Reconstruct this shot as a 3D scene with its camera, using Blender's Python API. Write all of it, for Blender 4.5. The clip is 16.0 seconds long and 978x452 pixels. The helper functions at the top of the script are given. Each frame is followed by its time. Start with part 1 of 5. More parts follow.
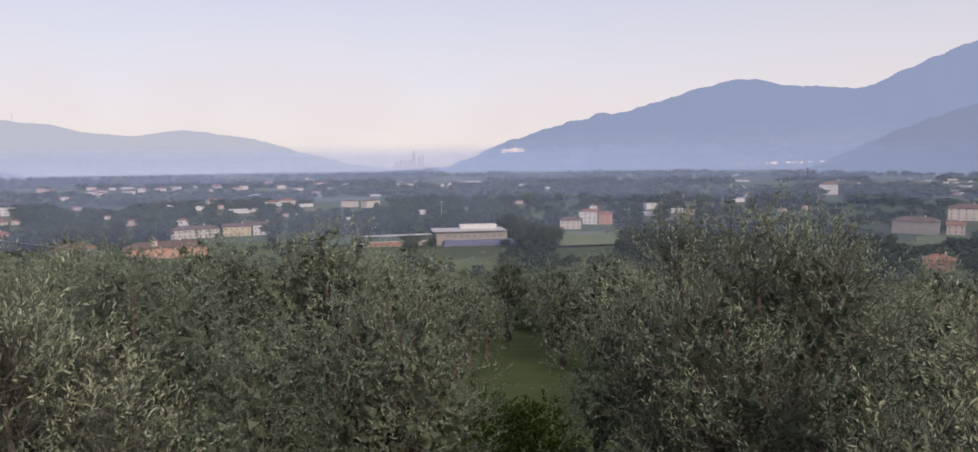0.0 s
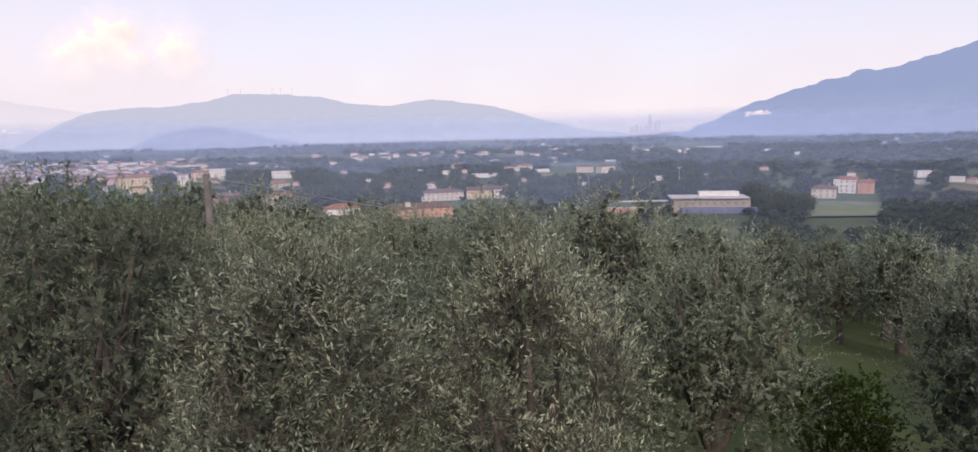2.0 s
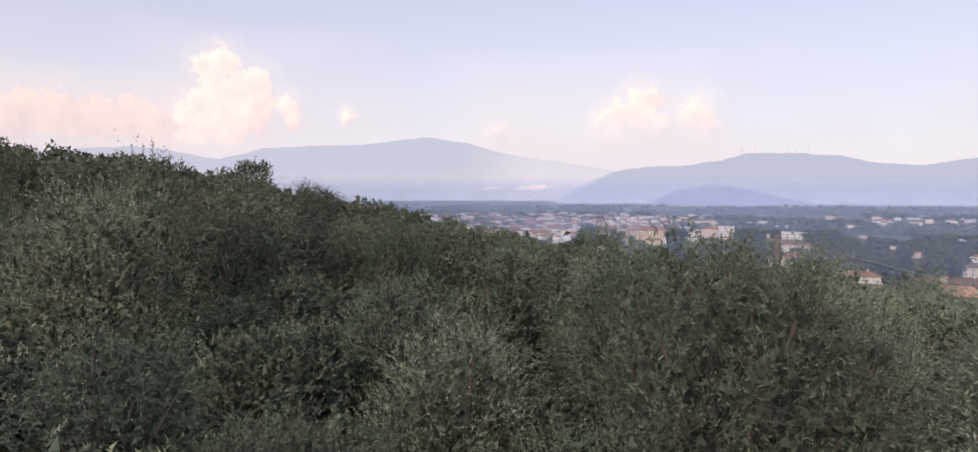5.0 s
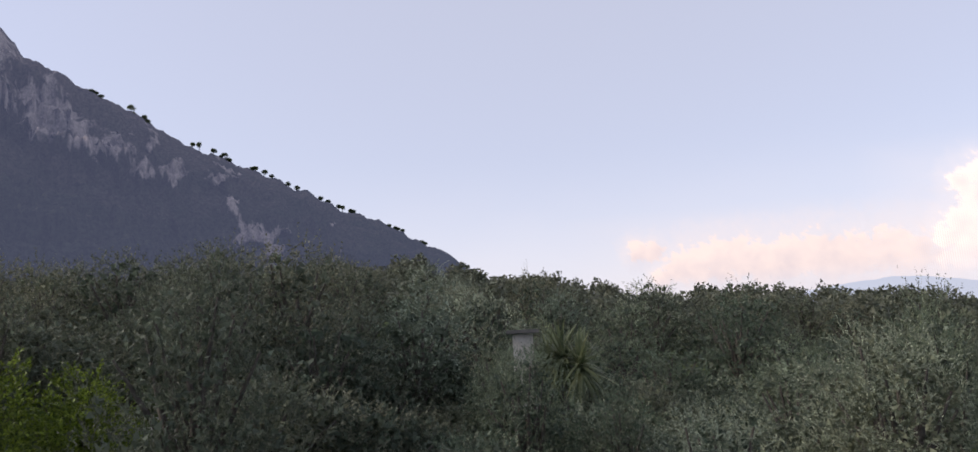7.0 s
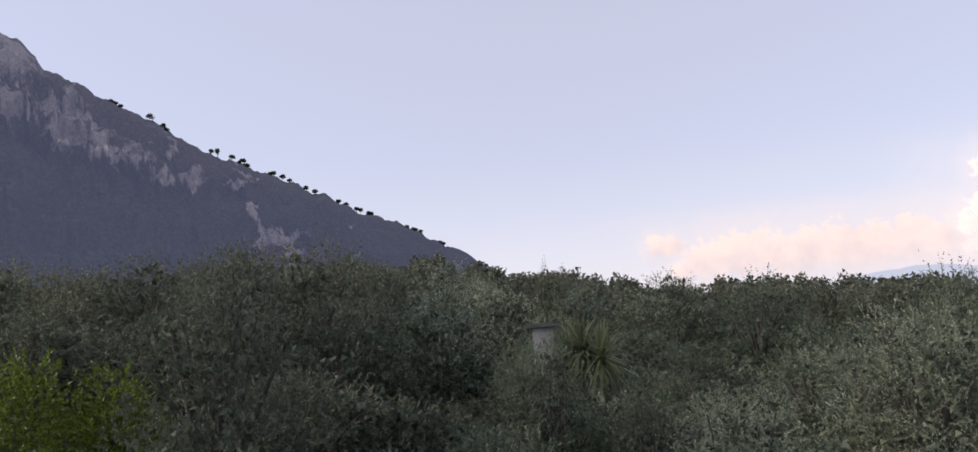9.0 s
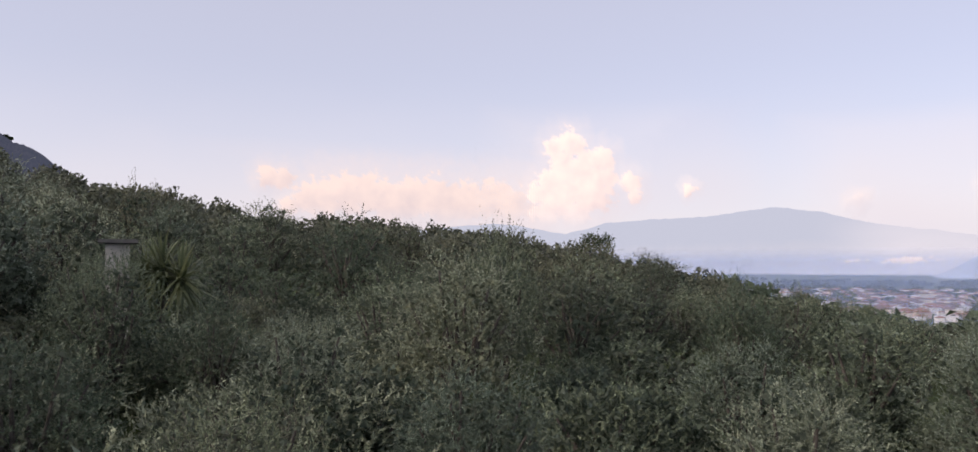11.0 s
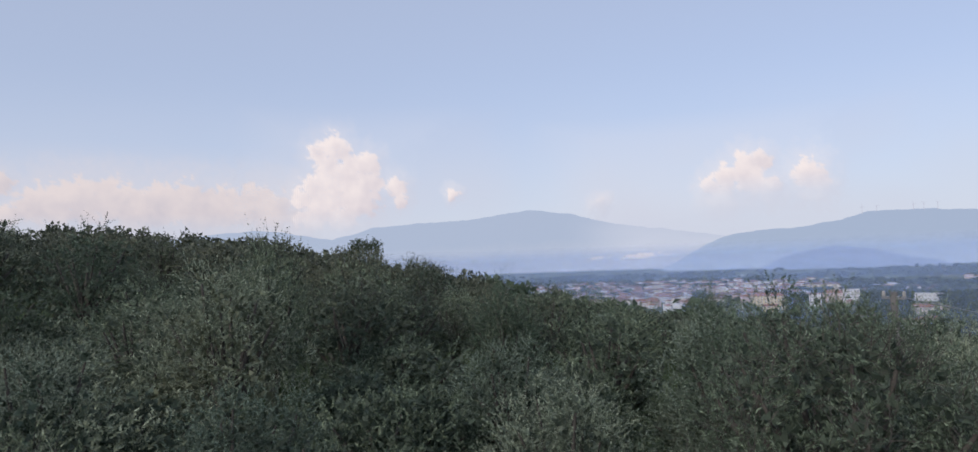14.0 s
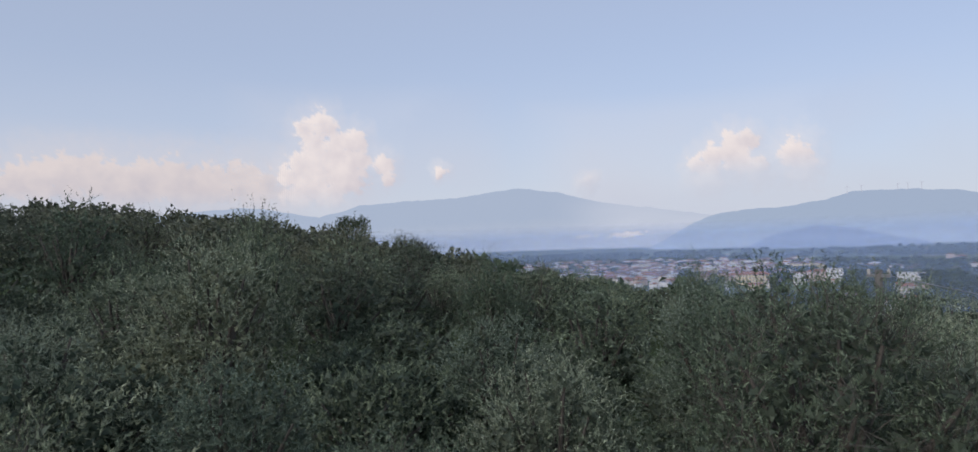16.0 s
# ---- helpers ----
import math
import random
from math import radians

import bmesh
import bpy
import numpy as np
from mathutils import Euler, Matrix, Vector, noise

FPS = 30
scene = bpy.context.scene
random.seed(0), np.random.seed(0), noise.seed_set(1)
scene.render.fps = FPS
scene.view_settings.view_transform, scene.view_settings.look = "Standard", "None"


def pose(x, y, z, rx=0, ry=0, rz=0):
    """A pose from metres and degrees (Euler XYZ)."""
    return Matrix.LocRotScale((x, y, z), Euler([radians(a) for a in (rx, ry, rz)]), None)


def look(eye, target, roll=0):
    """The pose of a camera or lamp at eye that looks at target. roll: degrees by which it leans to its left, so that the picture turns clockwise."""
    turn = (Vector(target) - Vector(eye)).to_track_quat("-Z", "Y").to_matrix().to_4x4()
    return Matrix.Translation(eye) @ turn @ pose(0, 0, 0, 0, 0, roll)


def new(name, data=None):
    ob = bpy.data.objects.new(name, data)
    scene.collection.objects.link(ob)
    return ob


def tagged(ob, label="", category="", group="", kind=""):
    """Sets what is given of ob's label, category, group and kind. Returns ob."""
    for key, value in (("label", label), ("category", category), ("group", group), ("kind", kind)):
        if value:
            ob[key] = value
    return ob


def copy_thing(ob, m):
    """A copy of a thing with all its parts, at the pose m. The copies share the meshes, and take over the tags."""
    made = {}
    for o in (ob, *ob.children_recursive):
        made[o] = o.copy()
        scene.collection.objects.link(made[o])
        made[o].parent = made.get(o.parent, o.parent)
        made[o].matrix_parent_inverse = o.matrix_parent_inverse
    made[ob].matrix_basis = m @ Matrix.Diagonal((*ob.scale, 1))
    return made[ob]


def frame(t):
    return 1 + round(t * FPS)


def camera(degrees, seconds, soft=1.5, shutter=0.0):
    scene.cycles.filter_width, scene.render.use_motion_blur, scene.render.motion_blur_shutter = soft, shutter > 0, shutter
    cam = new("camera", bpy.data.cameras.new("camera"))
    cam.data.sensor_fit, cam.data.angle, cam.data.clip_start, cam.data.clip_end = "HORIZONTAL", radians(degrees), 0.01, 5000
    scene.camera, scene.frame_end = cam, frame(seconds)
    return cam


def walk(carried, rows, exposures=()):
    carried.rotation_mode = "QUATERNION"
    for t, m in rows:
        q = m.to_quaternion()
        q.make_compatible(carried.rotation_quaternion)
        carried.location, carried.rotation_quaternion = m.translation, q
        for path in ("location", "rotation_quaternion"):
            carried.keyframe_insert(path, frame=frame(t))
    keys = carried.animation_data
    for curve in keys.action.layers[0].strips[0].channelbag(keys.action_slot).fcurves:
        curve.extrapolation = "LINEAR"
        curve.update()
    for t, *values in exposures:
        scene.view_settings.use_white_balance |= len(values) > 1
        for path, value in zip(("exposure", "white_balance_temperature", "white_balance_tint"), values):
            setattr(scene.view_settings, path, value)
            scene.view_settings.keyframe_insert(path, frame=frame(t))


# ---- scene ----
cam = camera(67.0, 16.0, soft=1.5)

PATH = [
    (0, (0.278, 1.105, 6.135), (0.241, 3.097, 5.955), -0.6),
    (0.5, (-0.085, 0.997, 6.121), (-0.453, 2.95, 5.894), -2.7),
    (1, (-0.339, 0.92, 6.173), (-0.893, 2.831, 5.967), 0.0),
    (1.5, (-0.738, 0.658, 6.111), (-1.299, 2.561, 5.854), 1.4),
    (2, (-1.069, 0.423, 6.139), (-1.718, 2.296, 5.877), -1.3),
    (2.5, (-1.369, 0.271, 6.188), (-2.009, 2.152, 5.955), -0.3),
    (3, (-1.492, 0.106, 6.205), (-2.356, 1.903, 6.049), 0.5),
    (3.2, (-1.564, 0.05, 6.206), (-2.489, 1.81, 5.994), 1.1),
    (5.3, (-2.606, -0.584, 6.243), (-4.439, 0.215, 6.2), -0.9),
    (5.5, (-2.585, -0.696, 6.293), (-4.51, -0.156, 6.261), -2.0),
    (6, (-2.296, -0.887, 6.305), (-4.292, -0.978, 6.398), -2.4),
    (6.5, (-2.291, -0.938, 6.321), (-4.243, -1.342, 6.494), -3.5),
    (7, (-2.343, -0.947, 6.368), (-4.186, -1.653, 6.689), -3.2),
    (7.5, (-2.481, -1.037, 6.393), (-4.284, -1.833, 6.736), -3.9),
    (8, (-2.393, -0.989, 6.375), (-4.191, -1.796, 6.717), -4.2),
    (10.3, (-2.161, -0.572, 6.101), (-4.141, -0.777, 6.289), -2.5),
    (10.5, (-2.121, -0.499, 6.101), (-4.114, -0.51, 6.263), -1.0),
    (11, (-2.05, -0.519, 6.092), (-4.031, -0.272, 6.197), 0.1),
    (11.5, (-1.972, -0.516, 6.116), (-3.943, -0.209, 6.248), -1.8),
    (12, (-1.918, -0.577, 6.12), (-3.856, -0.096, 6.237), -3.3),
    (12.5, (-1.986, -0.712, 6.107), (-3.838, 0.039, 6.184), -0.6),
    (13, (-1.908, -0.688, 6.121), (-3.769, 0.037, 6.228), 0.2),
    (13.5, (-1.856, -0.627, 6.125), (-3.735, 0.051, 6.226), -4.8),
    (14, (-1.932, -0.662, 6.121), (-3.741, 0.184, 6.229), -2.0),
    (14.5, (-1.986, -0.688, 6.135), (-3.788, 0.165, 6.286), -0.7),
    (15, (-1.923, -0.678, 6.125), (-3.671, 0.28, 6.288), -2.2),
    (15.5, (-1.964, -0.67, 6.114), (-3.769, 0.182, 6.247), -0.5),
    (16, (-1.988, -0.673, 6.087), (-3.786, 0.203, 6.135), -1.8),
]
EXPOSURES = [(0.0, 0.16, 7700, 21), (1.0, 0.32, 7500, 24), (2.5, 0.35, 7350, 25), (5.5, 0.28, 7350, 21), (7.5, 0.36, 7000, 19), (11.0, 0.26, 7300, 22), (12.5, 0.08, 6570, 16), (13.5, 0.02, 6470, 14), (15.0, -0.18, 5960, 10), (15.5, -0.22, 5860, 8), (16.0, -0.12, 6350, 12)]
walk(cam, [(t, look(eye, target, roll)) for t, eye, target, roll in PATH], EXPOSURES)

# ---- world, sun, exposure ----
SUN_AZ, SUN_EL = 205.0, 28.0          # degrees counter-clockwise from +y, and above the horizon


def polar(az, d, z=0.0):
    a = radians(az)
    return Vector((-math.sin(a) * d - 1.2, math.cos(a) * d, z))


world = bpy.data.worlds.new("evening_sky")
scene.world = world
world.use_nodes = True
wn = world.node_tree
sky = wn.nodes.new("ShaderNodeTexSky")
sky.sky_type = "NISHITA"
sky.sun_disc = False
sky.sun_elevation = radians(SUN_EL)
sky.sun_rotation = radians(-SUN_AZ)
sky.air_density, sky.dust_density, sky.ozone_density = 1.0, 0.3, 2.0
sky_part = wn.nodes["Background"]
sky_part.inputs["Strength"].default_value = 0.112
tone = wn.nodes.new("ShaderNodeMix")                 # the dusk air is a little less yellow than the model's
tone.data_type, tone.blend_type = "RGBA", "MULTIPLY"
tone.inputs[0].default_value = 1.0
tone.inputs[7].default_value = (0.955, 0.978, 1.1, 1)
wn.links.new(sky.outputs[0], tone.inputs[6])
wn.links.new(tone.outputs[2], sky_part.inputs["Color"])
veil = wn.nodes.new("ShaderNodeBackground")          # thin even evening haze over the whole sky
veil.inputs["Color"].default_value = (0.62, 0.69, 0.82, 1)
veil.inputs["Strength"].default_value = 1.0
blend = wn.nodes.new("ShaderNodeMixShader")
blend.inputs[0].default_value = 0.58
wn.links.new(sky_part.outputs[0], blend.inputs[1])
wn.links.new(veil.outputs[0], blend.inputs[2])
wn.links.new(blend.outputs[0], wn.nodes["World Output"].inputs["Surface"])

sun_data = bpy.data.lights.new("sun", "SUN")
sun_data.energy, sun_data.angle, sun_data.color = 2.0, radians(18), (1.0, 0.94, 0.88)
sun = new("sun", sun_data)
sun.matrix_world = look(polar(SUN_AZ, 100, 100 * math.tan(radians(SUN_EL))), (-1.2, 0, 0))


# ---- materials ----
def nodes_of(name):
    m = bpy.data.materials.new(name)
    m.use_nodes = True
    return m, m.node_tree, m.node_tree.nodes["Principled BSDF"]


def add(tree, kind, **values):
    n = tree.nodes.new(kind)
    for key, value in values.items():
        n.inputs[key].default_value = value
    return n


def ramp(tree, fac, stops):
    n = tree.nodes.new("ShaderNodeValToRGB")
    while len(n.color_ramp.elements) < len(stops):
        n.color_ramp.elements.new(0.5)
    for e, (p, c) in zip(n.color_ramp.elements, stops):
        e.position, e.color = p, (*c, 1)
    tree.links.new(fac, n.inputs["Fac"])
    return n.outputs["Color"]


def mix(tree, fac, a, b, kind="MIX"):
    n = tree.nodes.new("ShaderNodeMix")
    n.data_type, n.blend_type = "RGBA", kind
    for socket, value in ((n.inputs[0], fac), (n.inputs[6], a), (n.inputs[7], b)):
        if isinstance(value, (int, float)):
            socket.default_value = value
        elif isinstance(value, tuple):
            socket.default_value = (*value, 1)
        else:
            tree.links.new(value, socket)
    return n.outputs[2]


def leaf_material(name, dark, light, brown, rough=0.55, brown_share=1.0):
    """Foliage: each leaf its own tone, and each tree a little different."""
    m, tree, bsdf = nodes_of(name)
    geo, info = tree.nodes.new("ShaderNodeNewGeometry"), tree.nodes.new("ShaderNodeObjectInfo")
    co = tree.nodes.new("ShaderNodeTexCoord")
    patch = add(tree, "ShaderNodeTexNoise", Scale=1.3, Detail=2.0)
    tree.links.new(co.outputs["Object"], patch.inputs["Vector"])
    tone = ramp(tree, geo.outputs["Random Per Island"], [(0.0, dark), (0.75, light), (0.97, tuple(min(1, c * 1.5) for c in light))])
    patchy = ramp(tree, patch.outputs["Fac"], [(0.35, (0.72, 0.72, 0.72)), (0.65, (1.2, 1.2, 1.2))])
    tone = mix(tree, 1.0, tone, patchy, "MULTIPLY")
    dry = ramp(tree, patch.outputs["Fac"], [(brown_share * 0.66, (0, 0, 0)), (brown_share * 0.8, (0.6, 0.6, 0.6))])
    tone = mix(tree, dry, tone, brown)
    each = ramp(tree, info.outputs["Random"], [(0.0, (0.62, 0.7, 0.66)), (0.4, (0.95, 0.98, 0.95)), (0.75, (1.06, 1.06, 1.0)), (1.0, (1.25, 1.18, 1.04))])
    tone = mix(tree, 1.0, tone, each, "MULTIPLY")
    tree.links.new(tone, bsdf.inputs["Base Color"])
    bsdf.inputs["Roughness"].default_value = rough
    bsdf.inputs["Specular IOR Level"].default_value = 0.35
    thin = tree.nodes.new("ShaderNodeBsdfTranslucent")
    tree.links.new(tone, thin.inputs["Color"])
    both = tree.nodes.new("ShaderNodeMixShader")
    both.inputs[0].default_value = 0.35
    tree.links.new(bsdf.outputs[0], both.inputs[1])
    tree.links.new(thin.outputs[0], both.inputs[2])
    tree.links.new(both.outputs[0], tree.nodes["Material Output"].inputs["Surface"])
    return m


def plain_material(name, a, b, scale=3.0, rough=0.8, bump=0.2, fine=40.0, metal=0.0):
    """A worn surface: two tones by a coarse noise, grain by a fine one."""
    m, tree, bsdf = nodes_of(name)
    co = tree.nodes.new("ShaderNodeTexCoord")
    n1 = add(tree, "ShaderNodeTexNoise", Scale=scale, Detail=5.0)
    n2 = add(tree, "ShaderNodeTexNoise", Scale=fine, Detail=3.0)
    for n in (n1, n2):
        tree.links.new(co.outputs["Object"], n.inputs["Vector"])
    bw = ramp(tree, n2.outputs["Fac"], [(0.3, (0.8, 0.8, 0.8)), (0.7, (1.05, 1.05, 1.05))])
    tone = mix(tree, 1.0, ramp(tree, n1.outputs["Fac"], [(0.3, a), (0.7, b)]), bw, "MULTIPLY")
    tree.links.new(tone, bsdf.inputs["Base Color"])
    bsdf.inputs["Roughness"].default_value, bsdf.inputs["Metallic"].default_value = rough, metal
    if bump:
        bp = add(tree, "ShaderNodeBump", Strength=bump, Distance=0.02)
        tree.links.new(n2.outputs["Fac"], bp.inputs["Height"])
        tree.links.new(bp.outputs[0], bsdf.inputs["Normal"])
    return m


def distance_material(name, low, high, rock, haze_glow, share, scale=0.01, rock_from=0.6, climb=0.0, foot=None, foot_to=200.0):
    """A far backdrop of hills: scrub and rock, the haze before them painted in as glow."""
    m, tree, bsdf = nodes_of(name)
    co = tree.nodes.new("ShaderNodeTexCoord")
    n1 = add(tree, "ShaderNodeTexNoise", Scale=scale, Detail=9.0, Roughness=0.62)
    n2 = add(tree, "ShaderNodeTexNoise", Scale=scale * 9, Detail=5.0, Roughness=0.7)
    for n in (n1, n2):
        tree.links.new(co.outputs["Object"], n.inputs["Vector"])
    tone = ramp(tree, n2.outputs["Fac"], [(0.35, low), (0.65, high)])
    sep = tree.nodes.new("ShaderNodeSeparateXYZ")
    tree.links.new(co.outputs["Object"], sep.inputs[0])
    if climb:                                         # dry brown garrigue takes over from green scrub higher up
        dry = add(tree, "ShaderNodeMapRange")
        dry.inputs["From Min"].default_value, dry.inputs["From Max"].default_value = 110, 330
        spread = tree.nodes.new("ShaderNodeMath")
        spread.operation = "MULTIPLY_ADD"
        spread.inputs[1].default_value = 420.0
        tree.links.new(n1.outputs["Fac"], spread.inputs[0])
        lower = tree.nodes.new("ShaderNodeMath")
        lower.operation = "SUBTRACT"
        lower.inputs[1].default_value = 190.0
        tree.links.new(sep.outputs["Z"], lower.inputs[0])
        tree.links.new(lower.outputs[0], spread.inputs[2])
        tree.links.new(spread.outputs[0], dry.inputs["Value"])
        tone = mix(tree, dry.outputs[0], tone, ramp(tree, n2.outputs["Fac"], [(0.35, (0.04, 0.035, 0.03)), (0.65, (0.155, 0.125, 0.105))]))
    bare = tree.nodes.new("ShaderNodeMath")           # bare rock grows with height
    bare.operation = "MULTIPLY_ADD"
    tree.links.new(sep.outputs["Z"], bare.inputs[0])
    bare.inputs[1].default_value = climb
    if climb:                                         # crags stand in a belt below the crest
        belt = tree.nodes.new("ShaderNodeAttribute")
        belt.attribute_name = "crag_belt"
        tree.links.new(belt.outputs["Fac"], bare.inputs[0])
    tree.links.new(n1.outputs["Fac"], bare.inputs[2])
    rock = mix(tree, 1.0, ramp(tree, n2.outputs["Fac"], [(0.32, (0.45, 0.45, 0.45)), (0.62, (1.15, 1.15, 1.15))]), rock, "MULTIPLY")
    tone = mix(tree, ramp(tree, bare.outputs[0], [(rock_from, (0, 0, 0)), (rock_from + 0.13, (1, 1, 1))]), tone, rock)
    tree.links.new(tone, bsdf.inputs["Base Color"])
    bsdf.inputs["Roughness"].default_value = 1.0
    bsdf.inputs["Specular IOR Level"].default_value = 0.0
    # painted haze: an emission colour mixed over the surface by share
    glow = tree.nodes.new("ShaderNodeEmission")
    glow.inputs["Color"].default_value = (*haze_glow, 1)
    if foot:                                          # paler haze painted in low over the plain
        low_haze = add(tree, "ShaderNodeMapRange")
        low_haze.inputs["From Min"].default_value, low_haze.inputs["From Max"].default_value = -45, foot_to
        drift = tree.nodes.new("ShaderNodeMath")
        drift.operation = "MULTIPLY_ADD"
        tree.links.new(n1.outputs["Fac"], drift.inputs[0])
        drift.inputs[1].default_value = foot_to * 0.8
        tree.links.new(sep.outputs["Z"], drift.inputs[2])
        tree.links.new(drift.outputs[0], low_haze.inputs["Value"])
        tree.links.new(mix(tree, low_haze.outputs[0], foot, haze_glow), glow.inputs["Color"])
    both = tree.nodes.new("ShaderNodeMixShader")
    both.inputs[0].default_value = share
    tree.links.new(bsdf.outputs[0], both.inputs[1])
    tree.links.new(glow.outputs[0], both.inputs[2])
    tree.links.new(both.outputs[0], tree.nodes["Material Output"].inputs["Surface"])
    return m


def ground_material():
    """Grass and earth under the grove, a patchwork of fields on the plain."""
    m, tree, bsdf = nodes_of("ground_cover")
    co = tree.nodes.new("ShaderNodeTexCoord")
    near = add(tree, "ShaderNodeTexNoise", Scale=0.6, Detail=8.0, Roughness=0.7)
    fine = add(tree, "ShaderNodeTexNoise", Scale=14.0, Detail=4.0)
    turn = tree.nodes.new("ShaderNodeMapping")
    turn.inputs["Rotation"].default_value = (0, 0, 0.4)
    turn.inputs["Scale"].default_value = (1.0, 0.45, 1.0)
    fields = add(tree, "ShaderNodeTexVoronoi", Scale=0.02, Randomness=0.85)
    blot = add(tree, "ShaderNodeTexNoise", Scale=0.004, Detail=6.0)
    tree.links.new(co.outputs["Object"], turn.inputs["Vector"])
    tree.links.new(turn.outputs[0], fields.inputs["Vector"])
    for n in (near, fine, blot):
        tree.links.new(co.outputs["Object"], n.inputs["Vector"])
    grass = ramp(tree, near.outputs["Fac"], [(0.3, (0.05, 0.075, 0.03)), (0.55, (0.085, 0.12, 0.045)), (0.75, (0.13, 0.13, 0.07))])
    grass = mix(tree, 0.5, grass, ramp(tree, fine.outputs["Fac"], [(0.3, (0.045, 0.065, 0.025)), (0.7, (0.12, 0.14, 0.06))]))
    sep = tree.nodes.new("ShaderNodeSeparateColor")
    tree.links.new(fields.outputs["Color"], sep.inputs[0])
    land = ramp(tree, sep.outputs[0], [(0.0, (0.07, 0.09, 0.045)), (0.35, (0.1, 0.135, 0.06)), (0.6, (0.14, 0.18, 0.08)), (0.78, (0.22, 0.19, 0.13)), (0.9, (0.085, 0.11, 0.055))])
    land = mix(tree, ramp(tree, blot.outputs["Fac"], [(0.42, (0, 0, 0)), (0.58, (0.75, 0.75, 0.75))]), land, (0.065, 0.085, 0.045))
    far = tree.nodes.new("ShaderNodeVectorMath")
    far.operation = "LENGTH"
    tree.links.new(co.outputs["Object"], far.inputs[0])
    rng = add(tree, "ShaderNodeMapRange")
    rng.inputs["From Min"].default_value, rng.inputs["From Max"].default_value = 120, 380
    tree.links.new(far.outputs["Value"], rng.inputs["Value"])
    tree.links.new(mix(tree, rng.outputs[0], grass, land), bsdf.inputs["Base Color"])
    bsdf.inputs["Roughness"].default_value = 0.95
    bsdf.inputs["Specular IOR Level"].default_value = 0.1
    bp = add(tree, "ShaderNodeBump", Strength=0.5, Distance=0.05)
    tree.links.new(fine.outputs["Fac"], bp.inputs["Height"])
    tree.links.new(bp.outputs[0], bsdf.inputs["Normal"])
    return m


def cloud_material(name="cloud_vapour", shade=(0.68, 0.62, 0.65), lit=(0.95, 0.85, 0.8)):
    """Far glowing cloud of the sky's backdrop, light and shade painted in; the sky shows through where it is thin."""
    m, tree, bsdf = nodes_of(name)
    thick = tree.nodes.new("ShaderNodeAttribute")
    thick.attribute_name = "thickness"
    lit_side = tree.nodes.new("ShaderNodeAttribute")
    lit_side.attribute_name = "lit_side"
    glow = tree.nodes.new("ShaderNodeEmission")
    tree.links.new(ramp(tree, lit_side.outputs["Fac"], [(0.15, shade), (0.85, lit)]), glow.inputs["Color"])
    clear = tree.nodes.new("ShaderNodeBsdfTransparent")
    both = tree.nodes.new("ShaderNodeMixShader")
    tree.links.new(thick.outputs["Fac"], both.inputs[0])
    tree.links.new(clear.outputs[0], both.inputs[1])
    tree.links.new(glow.outputs[0], both.inputs[2])
    tree.links.new(both.outputs[0], tree.nodes["Material Output"].inputs["Surface"])
    return m


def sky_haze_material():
    """Haze painted as glow, for sheets before the low sky and the far mountain."""
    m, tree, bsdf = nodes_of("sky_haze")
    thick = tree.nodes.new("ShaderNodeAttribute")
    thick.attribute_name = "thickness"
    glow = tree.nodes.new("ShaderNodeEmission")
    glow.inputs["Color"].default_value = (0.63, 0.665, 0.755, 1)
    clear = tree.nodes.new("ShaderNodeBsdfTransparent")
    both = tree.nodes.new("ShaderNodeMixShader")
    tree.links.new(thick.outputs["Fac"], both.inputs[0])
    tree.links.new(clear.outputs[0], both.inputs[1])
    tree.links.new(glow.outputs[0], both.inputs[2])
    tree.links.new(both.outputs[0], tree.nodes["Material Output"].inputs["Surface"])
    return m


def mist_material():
    """A thin bluish sheet standing in for haze: it scatters the light falling on it and lets the rest through."""
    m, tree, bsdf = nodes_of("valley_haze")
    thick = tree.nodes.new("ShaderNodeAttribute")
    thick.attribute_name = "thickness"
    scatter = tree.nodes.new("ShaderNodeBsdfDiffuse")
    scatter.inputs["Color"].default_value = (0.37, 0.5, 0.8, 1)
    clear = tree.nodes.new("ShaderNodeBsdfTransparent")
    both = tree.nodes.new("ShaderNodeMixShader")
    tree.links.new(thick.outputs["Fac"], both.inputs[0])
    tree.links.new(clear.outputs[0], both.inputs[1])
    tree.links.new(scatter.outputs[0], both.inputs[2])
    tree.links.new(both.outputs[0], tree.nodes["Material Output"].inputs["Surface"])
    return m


M_OLIVE = leaf_material("olive_leaf", (0.12, 0.148, 0.108), (0.245, 0.285, 0.215), (0.2, 0.18, 0.14), 0.5, 1.08)
M_SILVER = leaf_material("silver_olive_leaf", (0.135, 0.155, 0.105), (0.37, 0.4, 0.29), (0.2, 0.19, 0.14), 0.42, 1.16)
M_GREEN = leaf_material("green_leaf", (0.088, 0.114, 0.076), (0.168, 0.206, 0.138), (0.17, 0.145, 0.105))
M_PALE = leaf_material("pale_olive_leaf", (0.14, 0.165, 0.115), (0.3, 0.33, 0.23), (0.22, 0.19, 0.14))
M_DARK = leaf_material("dark_green_leaf", (0.066, 0.074, 0.052), (0.138, 0.148, 0.104), (0.15, 0.125, 0.09))
M_DRY = leaf_material("dry_leaf", (0.13, 0.12, 0.085), (0.26, 0.235, 0.17), (0.24, 0.19, 0.13))
